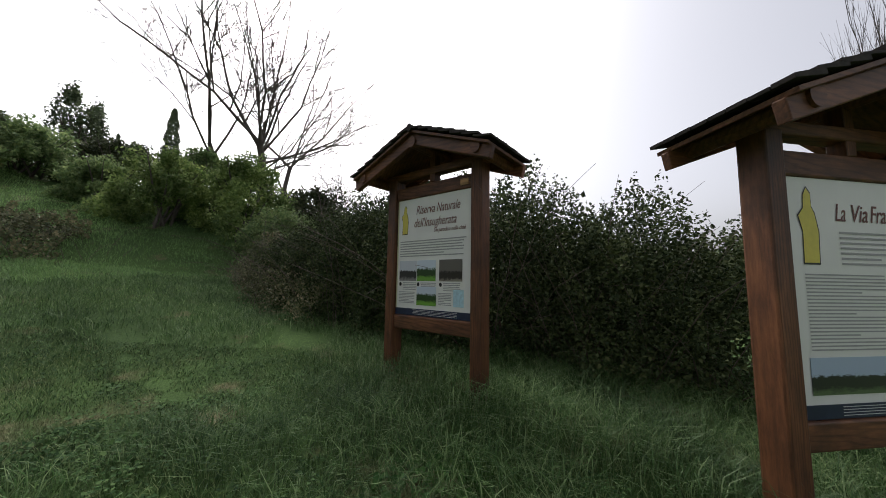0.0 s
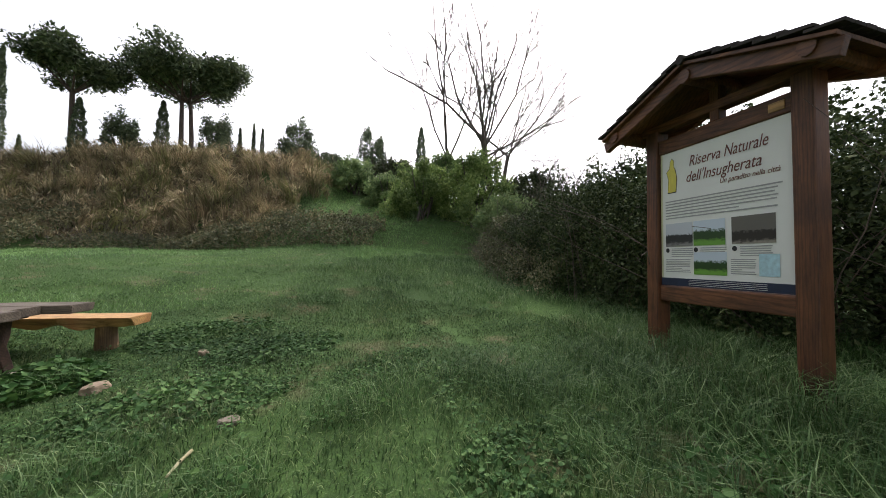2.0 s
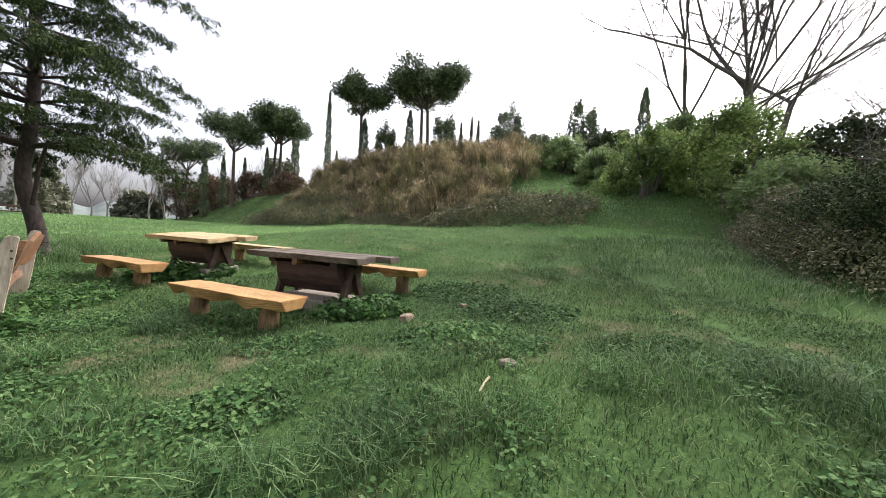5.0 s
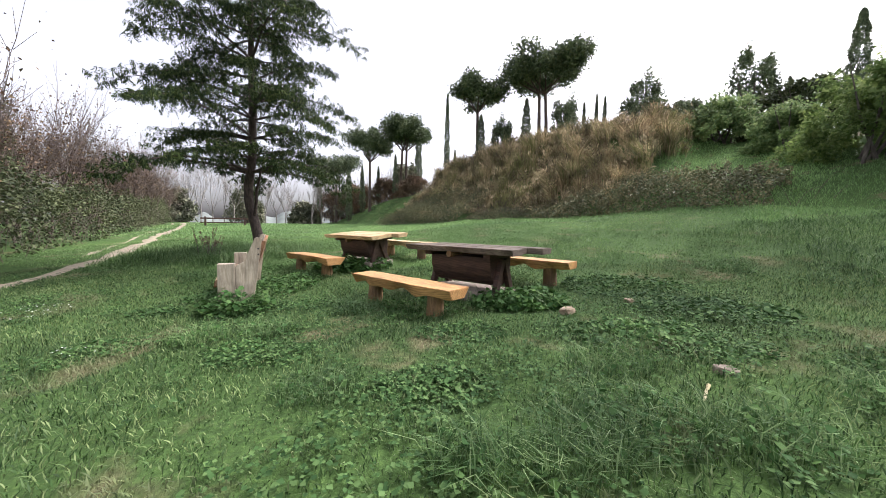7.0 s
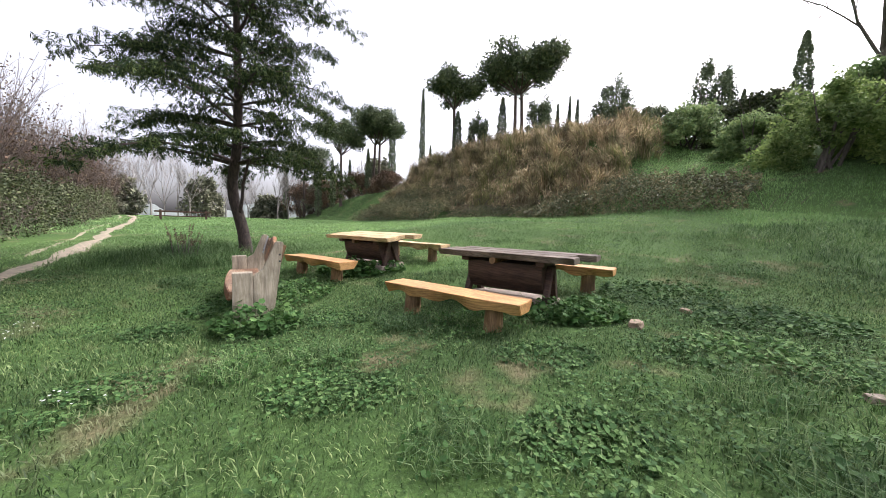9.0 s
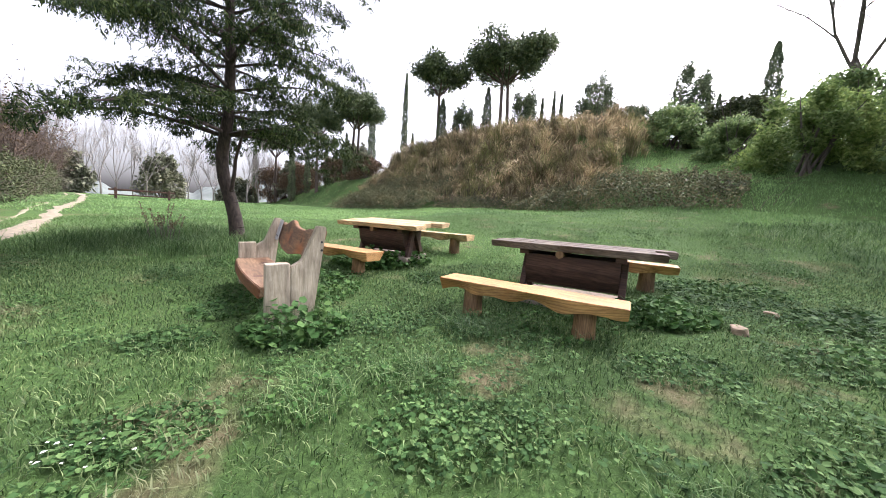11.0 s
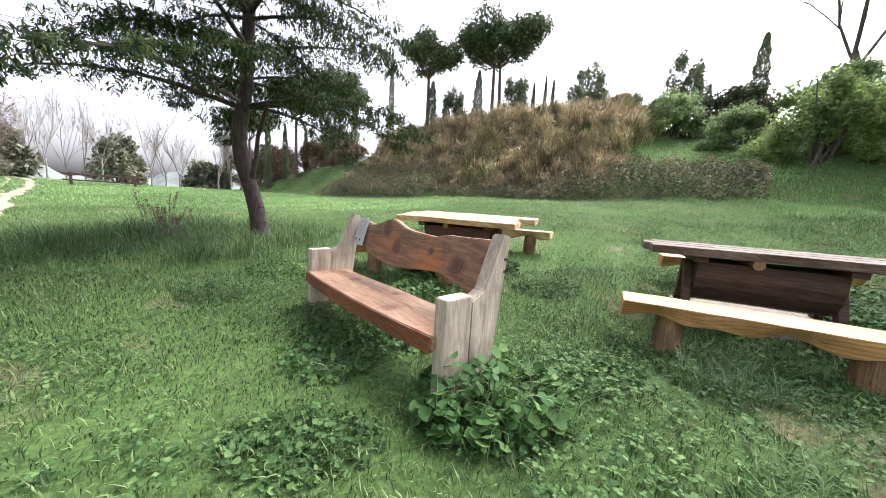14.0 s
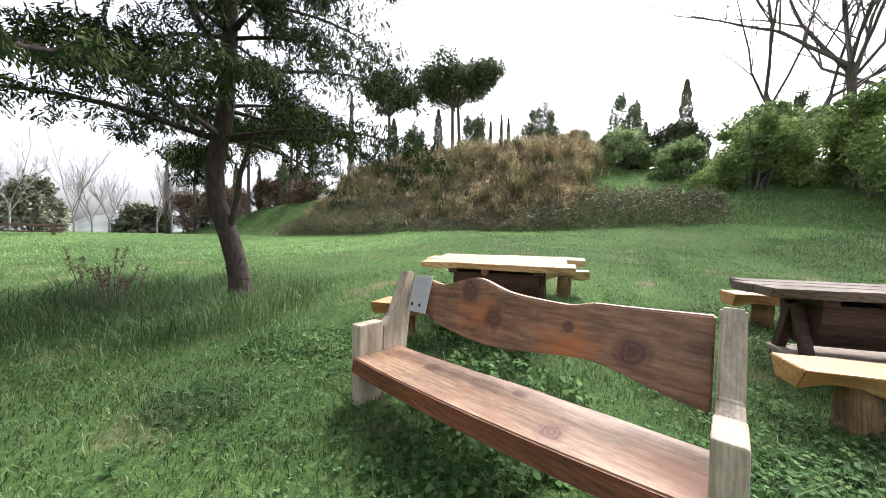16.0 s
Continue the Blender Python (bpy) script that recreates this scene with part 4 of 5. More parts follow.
    ff = np.concatenate([b + np.array([[0, 1, 2]]), b + np.array([[0, 2, 3]])], 1).reshape(-1, 3)
    mesh_part("foliage", mesh_from("foliage", vv, ff, M_FIR), ob, "hanging dark green needle sprays")
    return ob


def clump_points(centre, radii, n, shell=0.55):
    u = unit_random(n)
    r = shell + (1 - shell) * rng.uniform(0, 1, n) ** 0.6
    lump = 1 + 0.22 * np.sin(u[:, 0] * 7 + centre[0] * 3) * np.cos(u[:, 1] * 6 + centre[1]) + 0.15 * np.sin(u[:, 2] * 9 + centre[0])
    return np.array(centre) + u * np.array(radii) * (r * lump)[:, None]


def umbrella_pine(x, y, base, top, spread, label, trunks=1):
    ob = thing("stone_pine", pose(x, y, base), label, "tree", "umbrella pines on the hill")
    h = top - base
    segs = []
    lobes = []
    for k in range(trunks):
        x0 = (k - (trunks - 1) / 2) * 0.9
        lean = random.uniform(-0.5, 0.5)
        fork = Vector((x0 + lean * 0.5, 0, h * 0.60))
        segs += tube_line([(x0, 0, -1.0), (x0 + lean * 0.1, 0, h * 0.3), fork], 0.26, 0.18)
        for j in range(7):
            a = j * 0.9 + random.uniform(0, 0.5)
            e = Vector((math.cos(a) * spread * random.uniform(0.3, 0.8), math.sin(a) * spread * random.uniform(0.3, 0.8), h * random.uniform(0.76, 0.88)))
            e.x += fork.x
            mid = fork.lerp(e, 0.5) + Vector((0, 0, -0.15))
            segs += tube_line([fork, mid, e], 0.11, 0.04)
            lobes.append(e)
    lobes += [Vector((random.uniform(-1, 1) * spread * 0.75, random.uniform(-1, 1) * spread * 0.75, h * random.uniform(0.82, 0.93))) for _ in range(8 * trunks)]
    v, f = frusta(segs, 7)
    mesh_part("trunk", mesh_from("trunk", v, f, M_BARK_PINE, True), ob)
    pts = [clump_points(e, (spread * 0.36, spread * 0.36, h * 0.105), 560, 0.3) for e in lobes]
    v, f = leaf_cards(np.concatenate(pts), 0.42, 0.2, 0.4)
    mesh_part("crown", mesh_from("crown", v, f, M_PINE_HAZED), ob)


def cypress(x, y, base, top, width, label="slender dark green cypress on the hill"):
    ob = thing("cypress", pose(x, y, base), label, "tree", "cypresses on the hill")
    h = top - base
    v, f = frusta([(0, 0, -0.5, width * 0.14, 0, 0, h * 0.5, width * 0.06)], 6)
    mesh_part("trunk", mesh_from("trunk", v, f, M_BARK_PINE), ob)
    n = int(500 + 260 * h * width)
    q = rng.uniform(0, 1, n)
    r = width * 0.5 * np.sqrt(np.clip(1 - q, 0, 1)) * (0.55 + 0.45 * np.clip(q * 6, 0, 1)) * (0.6 + 0.4 * rng.uniform(0, 1, n)) * (1 + 0.15 * np.sin(q * 40))
    a = rng.uniform(0, 2 * np.pi, n)
    p = np.stack([np.cos(a) * r, np.sin(a) * r, q * h], 1)
    v, f = leaf_cards(p, 0.26, -0.6, 0.35)
    mesh_part("crown", mesh_from("crown", v, f, M_SHRUB_HAZED), ob)


def shrub(x, y, base, top, width, mat, label, name="shrub", leaf=0.2, density=1.0, group="", stems=True, twig=None):
    ob = thing(name, pose(x, y, base), label, "bush", group)
    h = top - base
    if stems:
        for k in range(7):
            a = random.uniform(0, 6.28)
            e = (math.cos(a) * width * 0.33, math.sin(a) * width * 0.33, h * random.uniform(0.6, 0.95))
            v, f = frusta(tube_line([(random.uniform(-0.15, 0.15) * width, random.uniform(-0.1, 0.1) * width, -0.4), (e[0] * 0.5, e[1] * 0.5, h * 0.45), e], 0.05 + 0.008 * h, 0.012), 5)
            mesh_part("stem", mesh_from("stem", v, f, twig or M_TWIG), ob)
    pts = []
    lobes = int(16 + 8 * width)
    for k in range(lobes):
        a, q = random.uniform(0, 6.28), random.uniform(0.12, 0.86)
        rr = width * 0.5 * math.sqrt(random.uniform(0.05, 1)) * (1.05 - 0.75 * q ** 1.6)
        c = (math.cos(a) * rr, math.sin(a) * rr, q * h)
        s = random.uniform(0.55, 1.15)
        pts.append(clump_points(c, (width * 0.125 * s, width * 0.125 * s, h * 0.17 * s), int(155 * density), 0.2))
    v, f = leaf_cards(np.concatenate(pts), leaf, 0.1, 0.55)
    mesh_part("crown", mesh_from("crown", v, f, mat), ob)
    return ob


def grow(segs, p, d, length, radius, depth, spread, up, tips, thin=0.6, least=0.006):
    q = p + d * length * 0.5 + Vector((random.uniform(-1, 1), random.uniform(-1, 1), 0)) * length * 0.05
    e = q + (d + Vector((0, 0, up * 0.3))).normalized() * length * 0.5
    if depth == 0:
        segs.append((*p, radius, *e, radius * 0.6))
        tips.append(np.array(e))
        return
    segs += [(*p, radius, *q, radius * 0.88), (*q, radius * 0.88, *e, radius * 0.74)]
    for k in range(3 if depth > 1 else 4):
        a = Vector((random.gauss(0, 1), random.gauss(0, 1), random.gauss(0, 0.7)))
        nd = (d + a.normalized() * spread * (0.4 if k == 0 else 1.15) + Vector((0, 0, up))).normalized()
        start = e if k < 2 else p.lerp(e, random.uniform(0.35, 0.9))
        grow(segs, start, nd, length * (random.uniform(0.8, 0.98) if k == 0 else random.uniform(0.45, 0.75)), max(least, radius * (thin + 0.1 if k == 0 else thin - 0.1)), depth - 1, spread, up, tips, thin, least)


def bare_tree(x, y, base, height, label, name="bare_tree", stems=1, depth=6, spread=0.55, up=0.14, radius=0.2, mat=None, group="", leaves=None, lean=0.3, least=0.006):
    ob = thing(name, pose(x, y, base), label, "tree", group)
    tips = []
    for k in range(stems):
        d = Vector((random.uniform(-lean, lean) * (stems > 1), random.uniform(-0.2, 0.2) * (stems > 1), 1)).normalized()
        p = Vector(((k - (stems - 1) / 2) * radius * 2.2, 0, -0.6))
        e = p + d * height * 0.27
        mid = p.lerp(e, 0.5) + Vector((random.uniform(-1, 1) * radius, 0, 0))
        v, f = frusta([(*p, radius, *mid, radius * 0.86), (*mid, radius * 0.86, *e, radius * 0.72)], 8)
        trunk = mesh_part("trunk", mesh_from("trunk", v, f, mat or M_TWIG, True), ob)
        for j in range(4):
            segs = []
            a = Vector((random.gauss(0, 1), random.gauss(0, 1), random.gauss(0, 0.6)))
            nd = (d + a.normalized() * spread + Vector((0, 0, up))).normalized()
            start = e - d * radius * 0.5 if j < 2 else p.lerp(e, random.uniform(0.5, 0.95))
            grow(segs, start, nd, height * random.uniform(0.17, 0.23), radius * (0.66 if j == 0 else 0.5), depth - 1, spread, up, tips, 0.6, least)
            v, f = frusta(segs, 3)
            mesh_part("limb", mesh_from("limb", v, f, mat or M_TWIG), trunk)
    if leaves:
        t = np.repeat(np.array(tips), leaves[1], 0)
        v, f = leaf_cards(t + rng.normal(0, 0.25, t.shape), leaves[2], 0, 0.6)
        tagged(mesh_part("young_leaves", mesh_from("young_leaves", v, f, leaves[0]), ob), kind="stuff")
    return ob


def strip_points(line, half, low, top, n, bulge=1.0):
    """Leaves spread through a hedge along a line, denser near its surface."""
    t = rng.uniform(0, 1, n)
    c = along_line(line, t)
    d = along_line(line, np.clip(t + 0.01, 0, 1)) - along_line(line, np.clip(t - 0.01, 0, 1))
    d /= np.linalg.norm(d, axis=1, keepdims=True)
    nrm = np.stack([-d[:, 1], d[:, 0]], 1)
    a = rng.uniform(-0.12, np.pi + 0.12, n)
    r = 0.62 + 0.42 * rng.uniform(0, 1, n) ** 0.8
    lump = 1 + 0.13 * np.sin(t * 47 + a * 2.3) + 0.10 * np.sin(t * 131 - a * 5.1) + 0.06 * np.sin(t * 291 + a * 11)
    off = np.sign(np.cos(a)) * np.abs(np.cos(a)) ** 0.8 * half * r * lump
    hh = np.clip(np.sin(a), -0.1, 1) ** 1 * r * lump
    hh = np.sign(hh) * np.abs(hh) ** 0.85
    x, y = c[:, 0] + nrm[:, 0] * off, c[:, 1] + nrm[:, 1] * off
    tt = np.interp(t, np.linspace(0, 1, len(top)), top)
    return np.stack([x, y, terrain(x, y) + low + hh * (tt - low)], 1)


def canes(line, half, n, length, r, seed_rise=0.9):
    segs = []
    for k in range(n):
        c = along_line(line, np.array([random.random()]))[0]
        x, y = c[0] + random.uniform(-half, half), c[1] + random.uniform(-half, half)
        pts = limb_path((x, y, at_ground(x, y, 0.0)), random.uniform(0, 6.28), seed_rise + random.uniform(-0.3, 0.5), length * random.uniform(0.5, 1.1), 6, -0.3, 1.1, 0.12)
        segs += tube_line(pts, r, r * 0.3)
    return segs


fir_tree(-10.9, 12.15, 12.5)

# skyline of the hill
umbrella_pine(-4.1, 47.8, at_ground(-4.1, 47.8), 20.8, 4.0, "dark stone pine with ivy-clad trunk on the hill")
umbrella_pine(4.0, 46.0, at_ground(4.0, 46.0), 22.6, 4.9, "broad dark stone pine with several leaning trunks on hill", 2)
umbrella_pine(-22.2, 58.0, at_ground(-22.2, 58.0), 17.5, 3.8, "stone pine with flat crown far on the hill")
umbrella_pine(-16.7, 59.5, at_ground(-16.7, 59.5), 19.5, 4.4, "taller stone pine with flat crown far on the hill", 2)
umbrella_pine(-32.0, 67.0, at_ground(-32.0, 67.0), 15.1, 4.2, "hazy distant stone pine beyond the bank")
for cx, cy, ct, cw in ((-8.6, 52.6, 20.8, 1.1), (-14.0, 59.0, 18.7, 1.7), (2.3, 48.3, 18.3, 1.8), (-3.7, 46.8, 15.8, 1.6), (9.5, 47.7, 17.4, 0.75), (10.9, 47.3, 18.3, 0.7), (11.8, 47.0, 17.8, 0.75), (-7.4, 52.7, 12.7, 0.6),
                       (-17.8, 58.2, 13.2, 1.2), (-24.7, 61.4, 12.0, 1.3), (-26.9, 60.6, 13.2, 1.4), (-21.4, 60.4, 11.7, 1.0), (-36.0, 68.0, 12.5, 1.3), (-1.2, 51.0, 13.5, 0.6), (28.3, 35.2, 20.2, 2.3), (24.5, 37.0, 15.5, 1.1)):
    cypress(cx, cy, at_ground(cx, cy), ct, cw)
for sx, sy, st, sw, sl in ((15.1, 44.5, 19.7, 6.0, 0.24), (20.8, 36.3, 18.6, 4.6, 0.22), (7.0, 47.4, 18.2, 4.4, 0.22), (-0.8, 48.7, 16.1, 4.2, 0.22), (31.0, 26.5, 16.0, 2.2, 0.2), (17.0, 40.0, 14.5, 6.0, 0.24)):
    shrub(sx, sy, at_ground(sx, sy) - 0.2, st, sw, M_SHRUB_HAZED, "rounded dark evergreen shrub on the hilltop", "evergreen_shrub", sl * 1.15, 0.95, "shrubs on the hilltop")
for sx, sy, st, sw in ((-14.0, 54.5, 9.4, 6.0), (-20.0, 60.0, 9.6, 6.5), (-26.5, 65.0, 9.4, 7.5), (-34.0, 70.5, 9.0, 8.5)):
    shrub(sx, sy, at_ground(sx, sy) - 0.3, st, sw, M_TWIG_BUSH, "reddish-brown leafless scrub above the grass bank", "scrub", 0.28, 0.7, "scrub above the bank")

# bare trees behind the green bush
bare_tree(21.0, 21.8, at_ground(21.0, 21.8), 21.0, "tall leafless tree with spreading fine twigs", stems=2, depth=7, spread=0.74, up=0.10, radius=0.22, lean=0.5, least=0.012)
bare_tree(22.6, 19.2, at_ground(22.6, 19.2), 23.0, "tall leafless tree with several leaning stems", stems=3, depth=6, spread=0.8, up=0.10, radius=0.24, lean=0.6, least=0.014)
for bx, by, bh in ((20.0, 8.0, 8.6), (25.0, 14.0, 9.5), (26.0, 10.5, 9.5), (20.5, 12.5, 8.0), (17.0, 9.5, 6.5)):
    bare_tree(bx, by, at_ground(bx, by), bh, "thin leafless tree above the brambles", depth=6, spread=0.95, up=0.03, radius=0.10, group="thin bare trees", least=0.010)

# green bushes beside the trail
shrub(13.2, 19.4, at_ground(13.2, 19.4) - 0.3, 8.7, 5.6, M_BUSH, "fresh green leafy bush beside the grassy trail", "leafy_bush", 0.19, 1.9, "bushes beside the trail")
shrub(14.9, 15.8, at_ground(14.9, 15.8) - 0.3, 8.9, 5.6, M_BUSH, "tall yellow-green leafy bush under bare trees", "leafy_bush", 0.19, 2.0, "bushes beside the trail")
shrub(13.8, 24.2, at_ground(13.8, 24.2) - 0.3, 8.6, 4.6, M_BUSH2, "mid-green bush at the head of trail", "leafy_bush", 0.18, 1.7, "bushes beside the trail")
shrub(14.4, 30.5, at_ground(14.4, 30.5) - 0.3, 11.6, 5.8, M_BUSH2, "mid-green bush beside the reeds at trail head", "leafy_bush", 0.23, 1.5, "bushes beside the trail")
shrub(18.0, 28.5, at_ground(18.0, 28.5) - 0.3, 12.0, 6.2, M_THICKET, "dull green thicket on the slope", "leafy_bush", 0.24, 1.1, "bushes beside the trail")
shrub(13.6, 12.6, at_ground(13.6, 12.6) - 0.3, 5.6, 4.8, M_BUSH2, "mid-green scrubby bush below the taller bush", "leafy_bush", 0.16, 1.6, "bushes beside the trail")
shrub(19.0, 21.5, at_ground(19.0, 21.5) - 0.3, 11.0, 7.0, M_BUSH2, "mid-green thicket behind the leafy bush", "leafy_bush", 0.24, 1.2, "bushes beside the trail")
shrub(19.0, 13.5, at_ground(19.0, 13.5) - 0.3, 8.2, 7.0, M_THICKET, "dull grey-green thicket beyond the brambles", "leafy_bush", 0.24, 1.2, "bushes beside the trail")
shrub(17.0, 7.5, at_ground(17.0, 7.5) - 0.3, 6.3, 7.0, M_THICKET, "grey-green thicket behind the bramble hedge", "leafy_bush", 0.24, 1.0, "bushes beside the trail")
shrub(11.3, 10.6, at_ground(11.3, 10.6) - 0.3, 3.9, 4.4, M_BRAMBLE_FAR, "low dark bramble clump at meadow edge", "bramble_bush", 0.10, 2.4, "brambles")

# the bramble hedge behind the notice boards
HEDGE = [(8.6, 9.3), (6.5, 7.0), (4.8, 4.9), (3.5, 2.9), (2.9, 0.9), (2.5, -0.8), (2.3, -2.4)]
hedge = thing("bramble_hedge", pose(0, 0, 0), "tall dark bramble hedge behind the notice boards", "hedge")
v, f = leaf_cards(np.concatenate([strip_points(HEDGE, 1.15, 0.1, (1.6, 1.9, 2.3, 2.6, 2.8, 2.8, 2.5), 112000), strip_points(HEDGE, 1.25, 0.0, (0.8, 0.9, 1.0, 1.0, 1.0, 1.0, 1.0), 18000), strip_points(HEDGE, 0.7, 0.1, (1.1, 1.3, 1.6, 1.9, 2.1, 2.1, 1.7), 16000)]), 0.064, 0.15, 0.6)
mesh_part("foliage", mesh_from("foliage", v, f, M_BRAMBLE), hedge)
rear = [(x + 1.5, y + 0.3) for x, y in HEDGE]
v, f = leaf_cards(np.concatenate([strip_points(rear, 1.5, 0.0, (1.7, 1.9, 2.3, 2.6, 2.8, 2.7, 2.2), 26000), strip_points(rear, 0.9, 0.0, (1.2, 1.3, 1.6, 1.9, 2.0, 1.9, 1.5), 10000)]), 0.13, 0.1, 0.7)
mesh_part("rear_foliage", mesh_from("rear_foliage", v, f, M_BRAMBLE), hedge)
v, f = frusta(canes(HEDGE, 0.9, 300, 3.4, 0.008), 4)
tagged(mesh_part("cane_tangle", mesh_from("cane_tangle", v, f, M_TWIG_RED), hedge, "thin arching bramble canes"), kind="stuff")
LOW = [(10.6, 11.4), (7.8, 9.2), (5.7, 7.3), (4.2, 5.0)]
low = thing("bramble_fringe", pose(0, 0, 0), "low brownish bramble fringe creeping into the grass", "hedge")
v, f = leaf_cards(strip_points(LOW, 1.0, 0.0, (1.3, 1.1, 1.0, 0.8), 16000), 0.06, 0.1, 0.6)
mesh_part("foliage", mesh_from("foliage", v, f, M_BRAMBLE_FAR), low)
v, f = frusta(canes(LOW, 1.0, 150, 1.8, 0.006), 4)
tagged(mesh_part("cane_tangle", mesh_from("cane_tangle", v, f, M_TWIG_RED), low), kind="stuff")

# dead reeds on the mound, brambles at its foot
n = 135000
rs, rd = rng.uniform(5.5, 38, n), rng.uniform(0.3, 18, n)
edge = 0.3 + 0.8 * np.abs(np.sin(rs * 0.5)) + 0.7 * np.abs(np.sin(rs * 0.21 + 1))
keep = (rd > edge) & (rs > 6.1 + 0.06 * rd + 0.6 * np.sin(rd * 1.3)) & (rs < 37.0 - 0.15 * rd + 0.8 * np.sin(rd * 0.9))
rs, rd = rs[keep], rd[keep]
rx, ry = 7 + rd * 0.776 - rs * 0.632, 17 + rd * 0.632 + rs * 0.776
cs, cd = rng.uniform(5.8, 37, 620), rng.uniform(0.4, 17, 620)
pull = np.clip(rng.normal(0.62, 0.2, len(rs)), 0, 0.95)
near = np.argmin((rs[:, None] - cs[None]) ** 2 + (rd[:, None] - cd[None]) ** 2, 1)
rs, rd = rs + (cs[near] - rs) * pull * 0.55, rd + (cd[near] - rd) * pull * 0.55
rx, ry = 7 + rd * 0.776 - rs * 0.632, 17 + rd * 0.632 + rs * 0.776
clump_height, clump_lean = rng.uniform(0.6, 1.5, 620), rng.uniform(0, 2 * np.pi, 620)
tall = clump_height[near] * rng.uniform(0.8, 2.0, len(rs)) * (0.75 + 0.35 * np.clip(wave(rx, ry, 0.7, 3.0), -1, 1)) * (0.8 + 0.25 * smooth01(rd, 1, 5))
green = rng.uniform(0, 1, len(rs)) < 0.20 + 0.5 * smooth01(wave(rx, ry, 0.32, 5.0), 0.05, 0.55)
reeds = thing("reed_bed", pose(0, 0, 0), "dense dead tan reeds covering the mound", "reeds", kind="stuff")
for k, mat in ((~green, M_REED), (green, M_REED_GREEN)):
    b = put(rx[k], ry[k])
    v, f = blades(b, tall[k], rng.uniform(0.025, 0.06, k.sum()), 0.45, 0.5, clump_lean[near][k])
    mesh_part("reed_stalks", mesh_from("reed_stalks", v, f, mat), reeds)
top = put(rx, ry)[::4]
v, f = leaf_cards(top + np.stack([rng.normal(0, 0.2, len(top)), rng.normal(0, 0.2, len(top)), tall[::4] * rng.uniform(0.45, 0.95, len(top))], 1), 0.42, -0.4, 0.16, 0.1)
mesh_part("reed_plumes", mesh_from("reed_plumes", v, f, M_REED), reeds)
for x0, s0, s1, w, h, nn, prof3, lab in ((1.0, -0.3, 11.0, 1.9, 1.5, 17000, (0.75, 1.0, 0.4), "low brownish bramble bank at the mound's foot"), (1.2, 19.0, 35.0, 2.8, 2.2, 24000, (0.6, 1.0, 0.7), "dark bramble patch at the mound's far foot"), (0.8, 10.5, 19.0, 1.0, 0.8, 5000, (0.9, 0.6, 0.7), "thin bramble strip at the mound's foot")):
    line = [(7 + x0 * 0.776 - s * 0.632, 17 + x0 * 0.632 + s * 0.776) for s in (s0, (s0 + s1) / 2, s1)]
    br = thing("bramble_patch", pose(0, 0, 0), lab, "brambles", "brambles")
    v, f = leaf_cards(strip_points(line, w, 0.0, (h * prof3[0], h * prof3[1], h * prof3[2]), nn), 0.13, 0.2, 0.6)
    mesh_part("foliage", mesh_from("foliage", v, f, M_BRAMBLE_FAR), br)
    v, f = frusta(canes(line, w, 120, 1.6, 0.012), 4)
    tagged(mesh_part("cane_tangle", mesh_from("cane_tangle", v, f, M_TWIG_RED), br), kind="stuff")

# thicket along the footpath
EDGE = [(-14.2, 2.0), (-15.4, 7.2), (-17.6, 10.6), (-23.2, 18.0), (-30.0, 26.0), (-37.0, 34.5), (-48.0, 46.0)]
th = thing("path_thicket", pose(0, 0, 0), "dark bramble and ivy thicket beside the footpath", "hedge")
inner = [(x - 1.3, y) for x, y in EDGE]
v, f = leaf_cards(np.concatenate([strip_points(inner, 1.3, 0.0, (2.6, 2.7, 2.6, 2.5, 2.6, 2.8, 3.0), 52000)]), 0.118, 0.15, 0.6)
mesh_part("foliage", mesh_from("foliage", v, f, M_THICKET), th)
v, f = frusta(canes(inner, 1.2, 560, 2.9, 0.010, 1.1), 4)
tagged(mesh_part("cane_tangle", mesh_from("cane_tangle", v, f, M_TWIG_RED), th), kind="stuff")
for k in range(28):
    q = k / 27
    c = along_line(EDGE, np.array([q ** 1.1]))[0]
    bx, by = c[0] - random.uniform(0.6, 3.2), c[1] + random.uniform(-1, 1)
    bare_tree(bx, by, at_ground(bx, by), random.uniform(5.8, 8.2), "brown leafless thicket tree beside the path", "thicket_tree", stems=2 + k % 2, depth=5, spread=0.5, up=0.2, radius=0.06, mat=M_TWIG_RED, group="thicket trees", leaves=(M_TWIG_BUSH, 1, 0.11), least=0.008)
shrub(-19.8, 8.3, at_ground(-19.8, 8.3), 12.0, 4.2, M_THICKET, "tall ivy-covered tree beside the path", "ivy_tree", 0.13, 2.2)
shrub(-23.5, 13.5, at_ground(-23.5, 13.5), 8.0, 4.0, M_THICKET, "ivy-covered tree behind the thicket", "ivy_tree", 0.13, 1.2)

# distance: wooded valley beyond the meadow
for k in range(40):
    turn, away = radians(10 + k * 1.4), random.uniform(58, 84)
    bx, by = -7 - away * math.sin(turn), 4 + away * math.cos(turn)
    if k % 6 == 0:
        shrub(bx, by, at_ground(bx, by) - 0.5, at_ground(bx, by) + random.uniform(5, 9), random.uniform(6, 8.5), M_FAR_HAZED, "far tree at the end of the meadow, haze in its leaf colour", "far_tree", 0.7, 0.28, "far trees")
    else:
        bare_tree(bx, by, at_ground(bx, by), random.uniform(10, 15), "leafless tree at the end of the meadow, twigs paled for haze", "far_bare_tree", depth=5, spread=0.5, up=0.18, radius=0.12, mat=M_TWIG_HAZED, group="far trees", least=0.014)
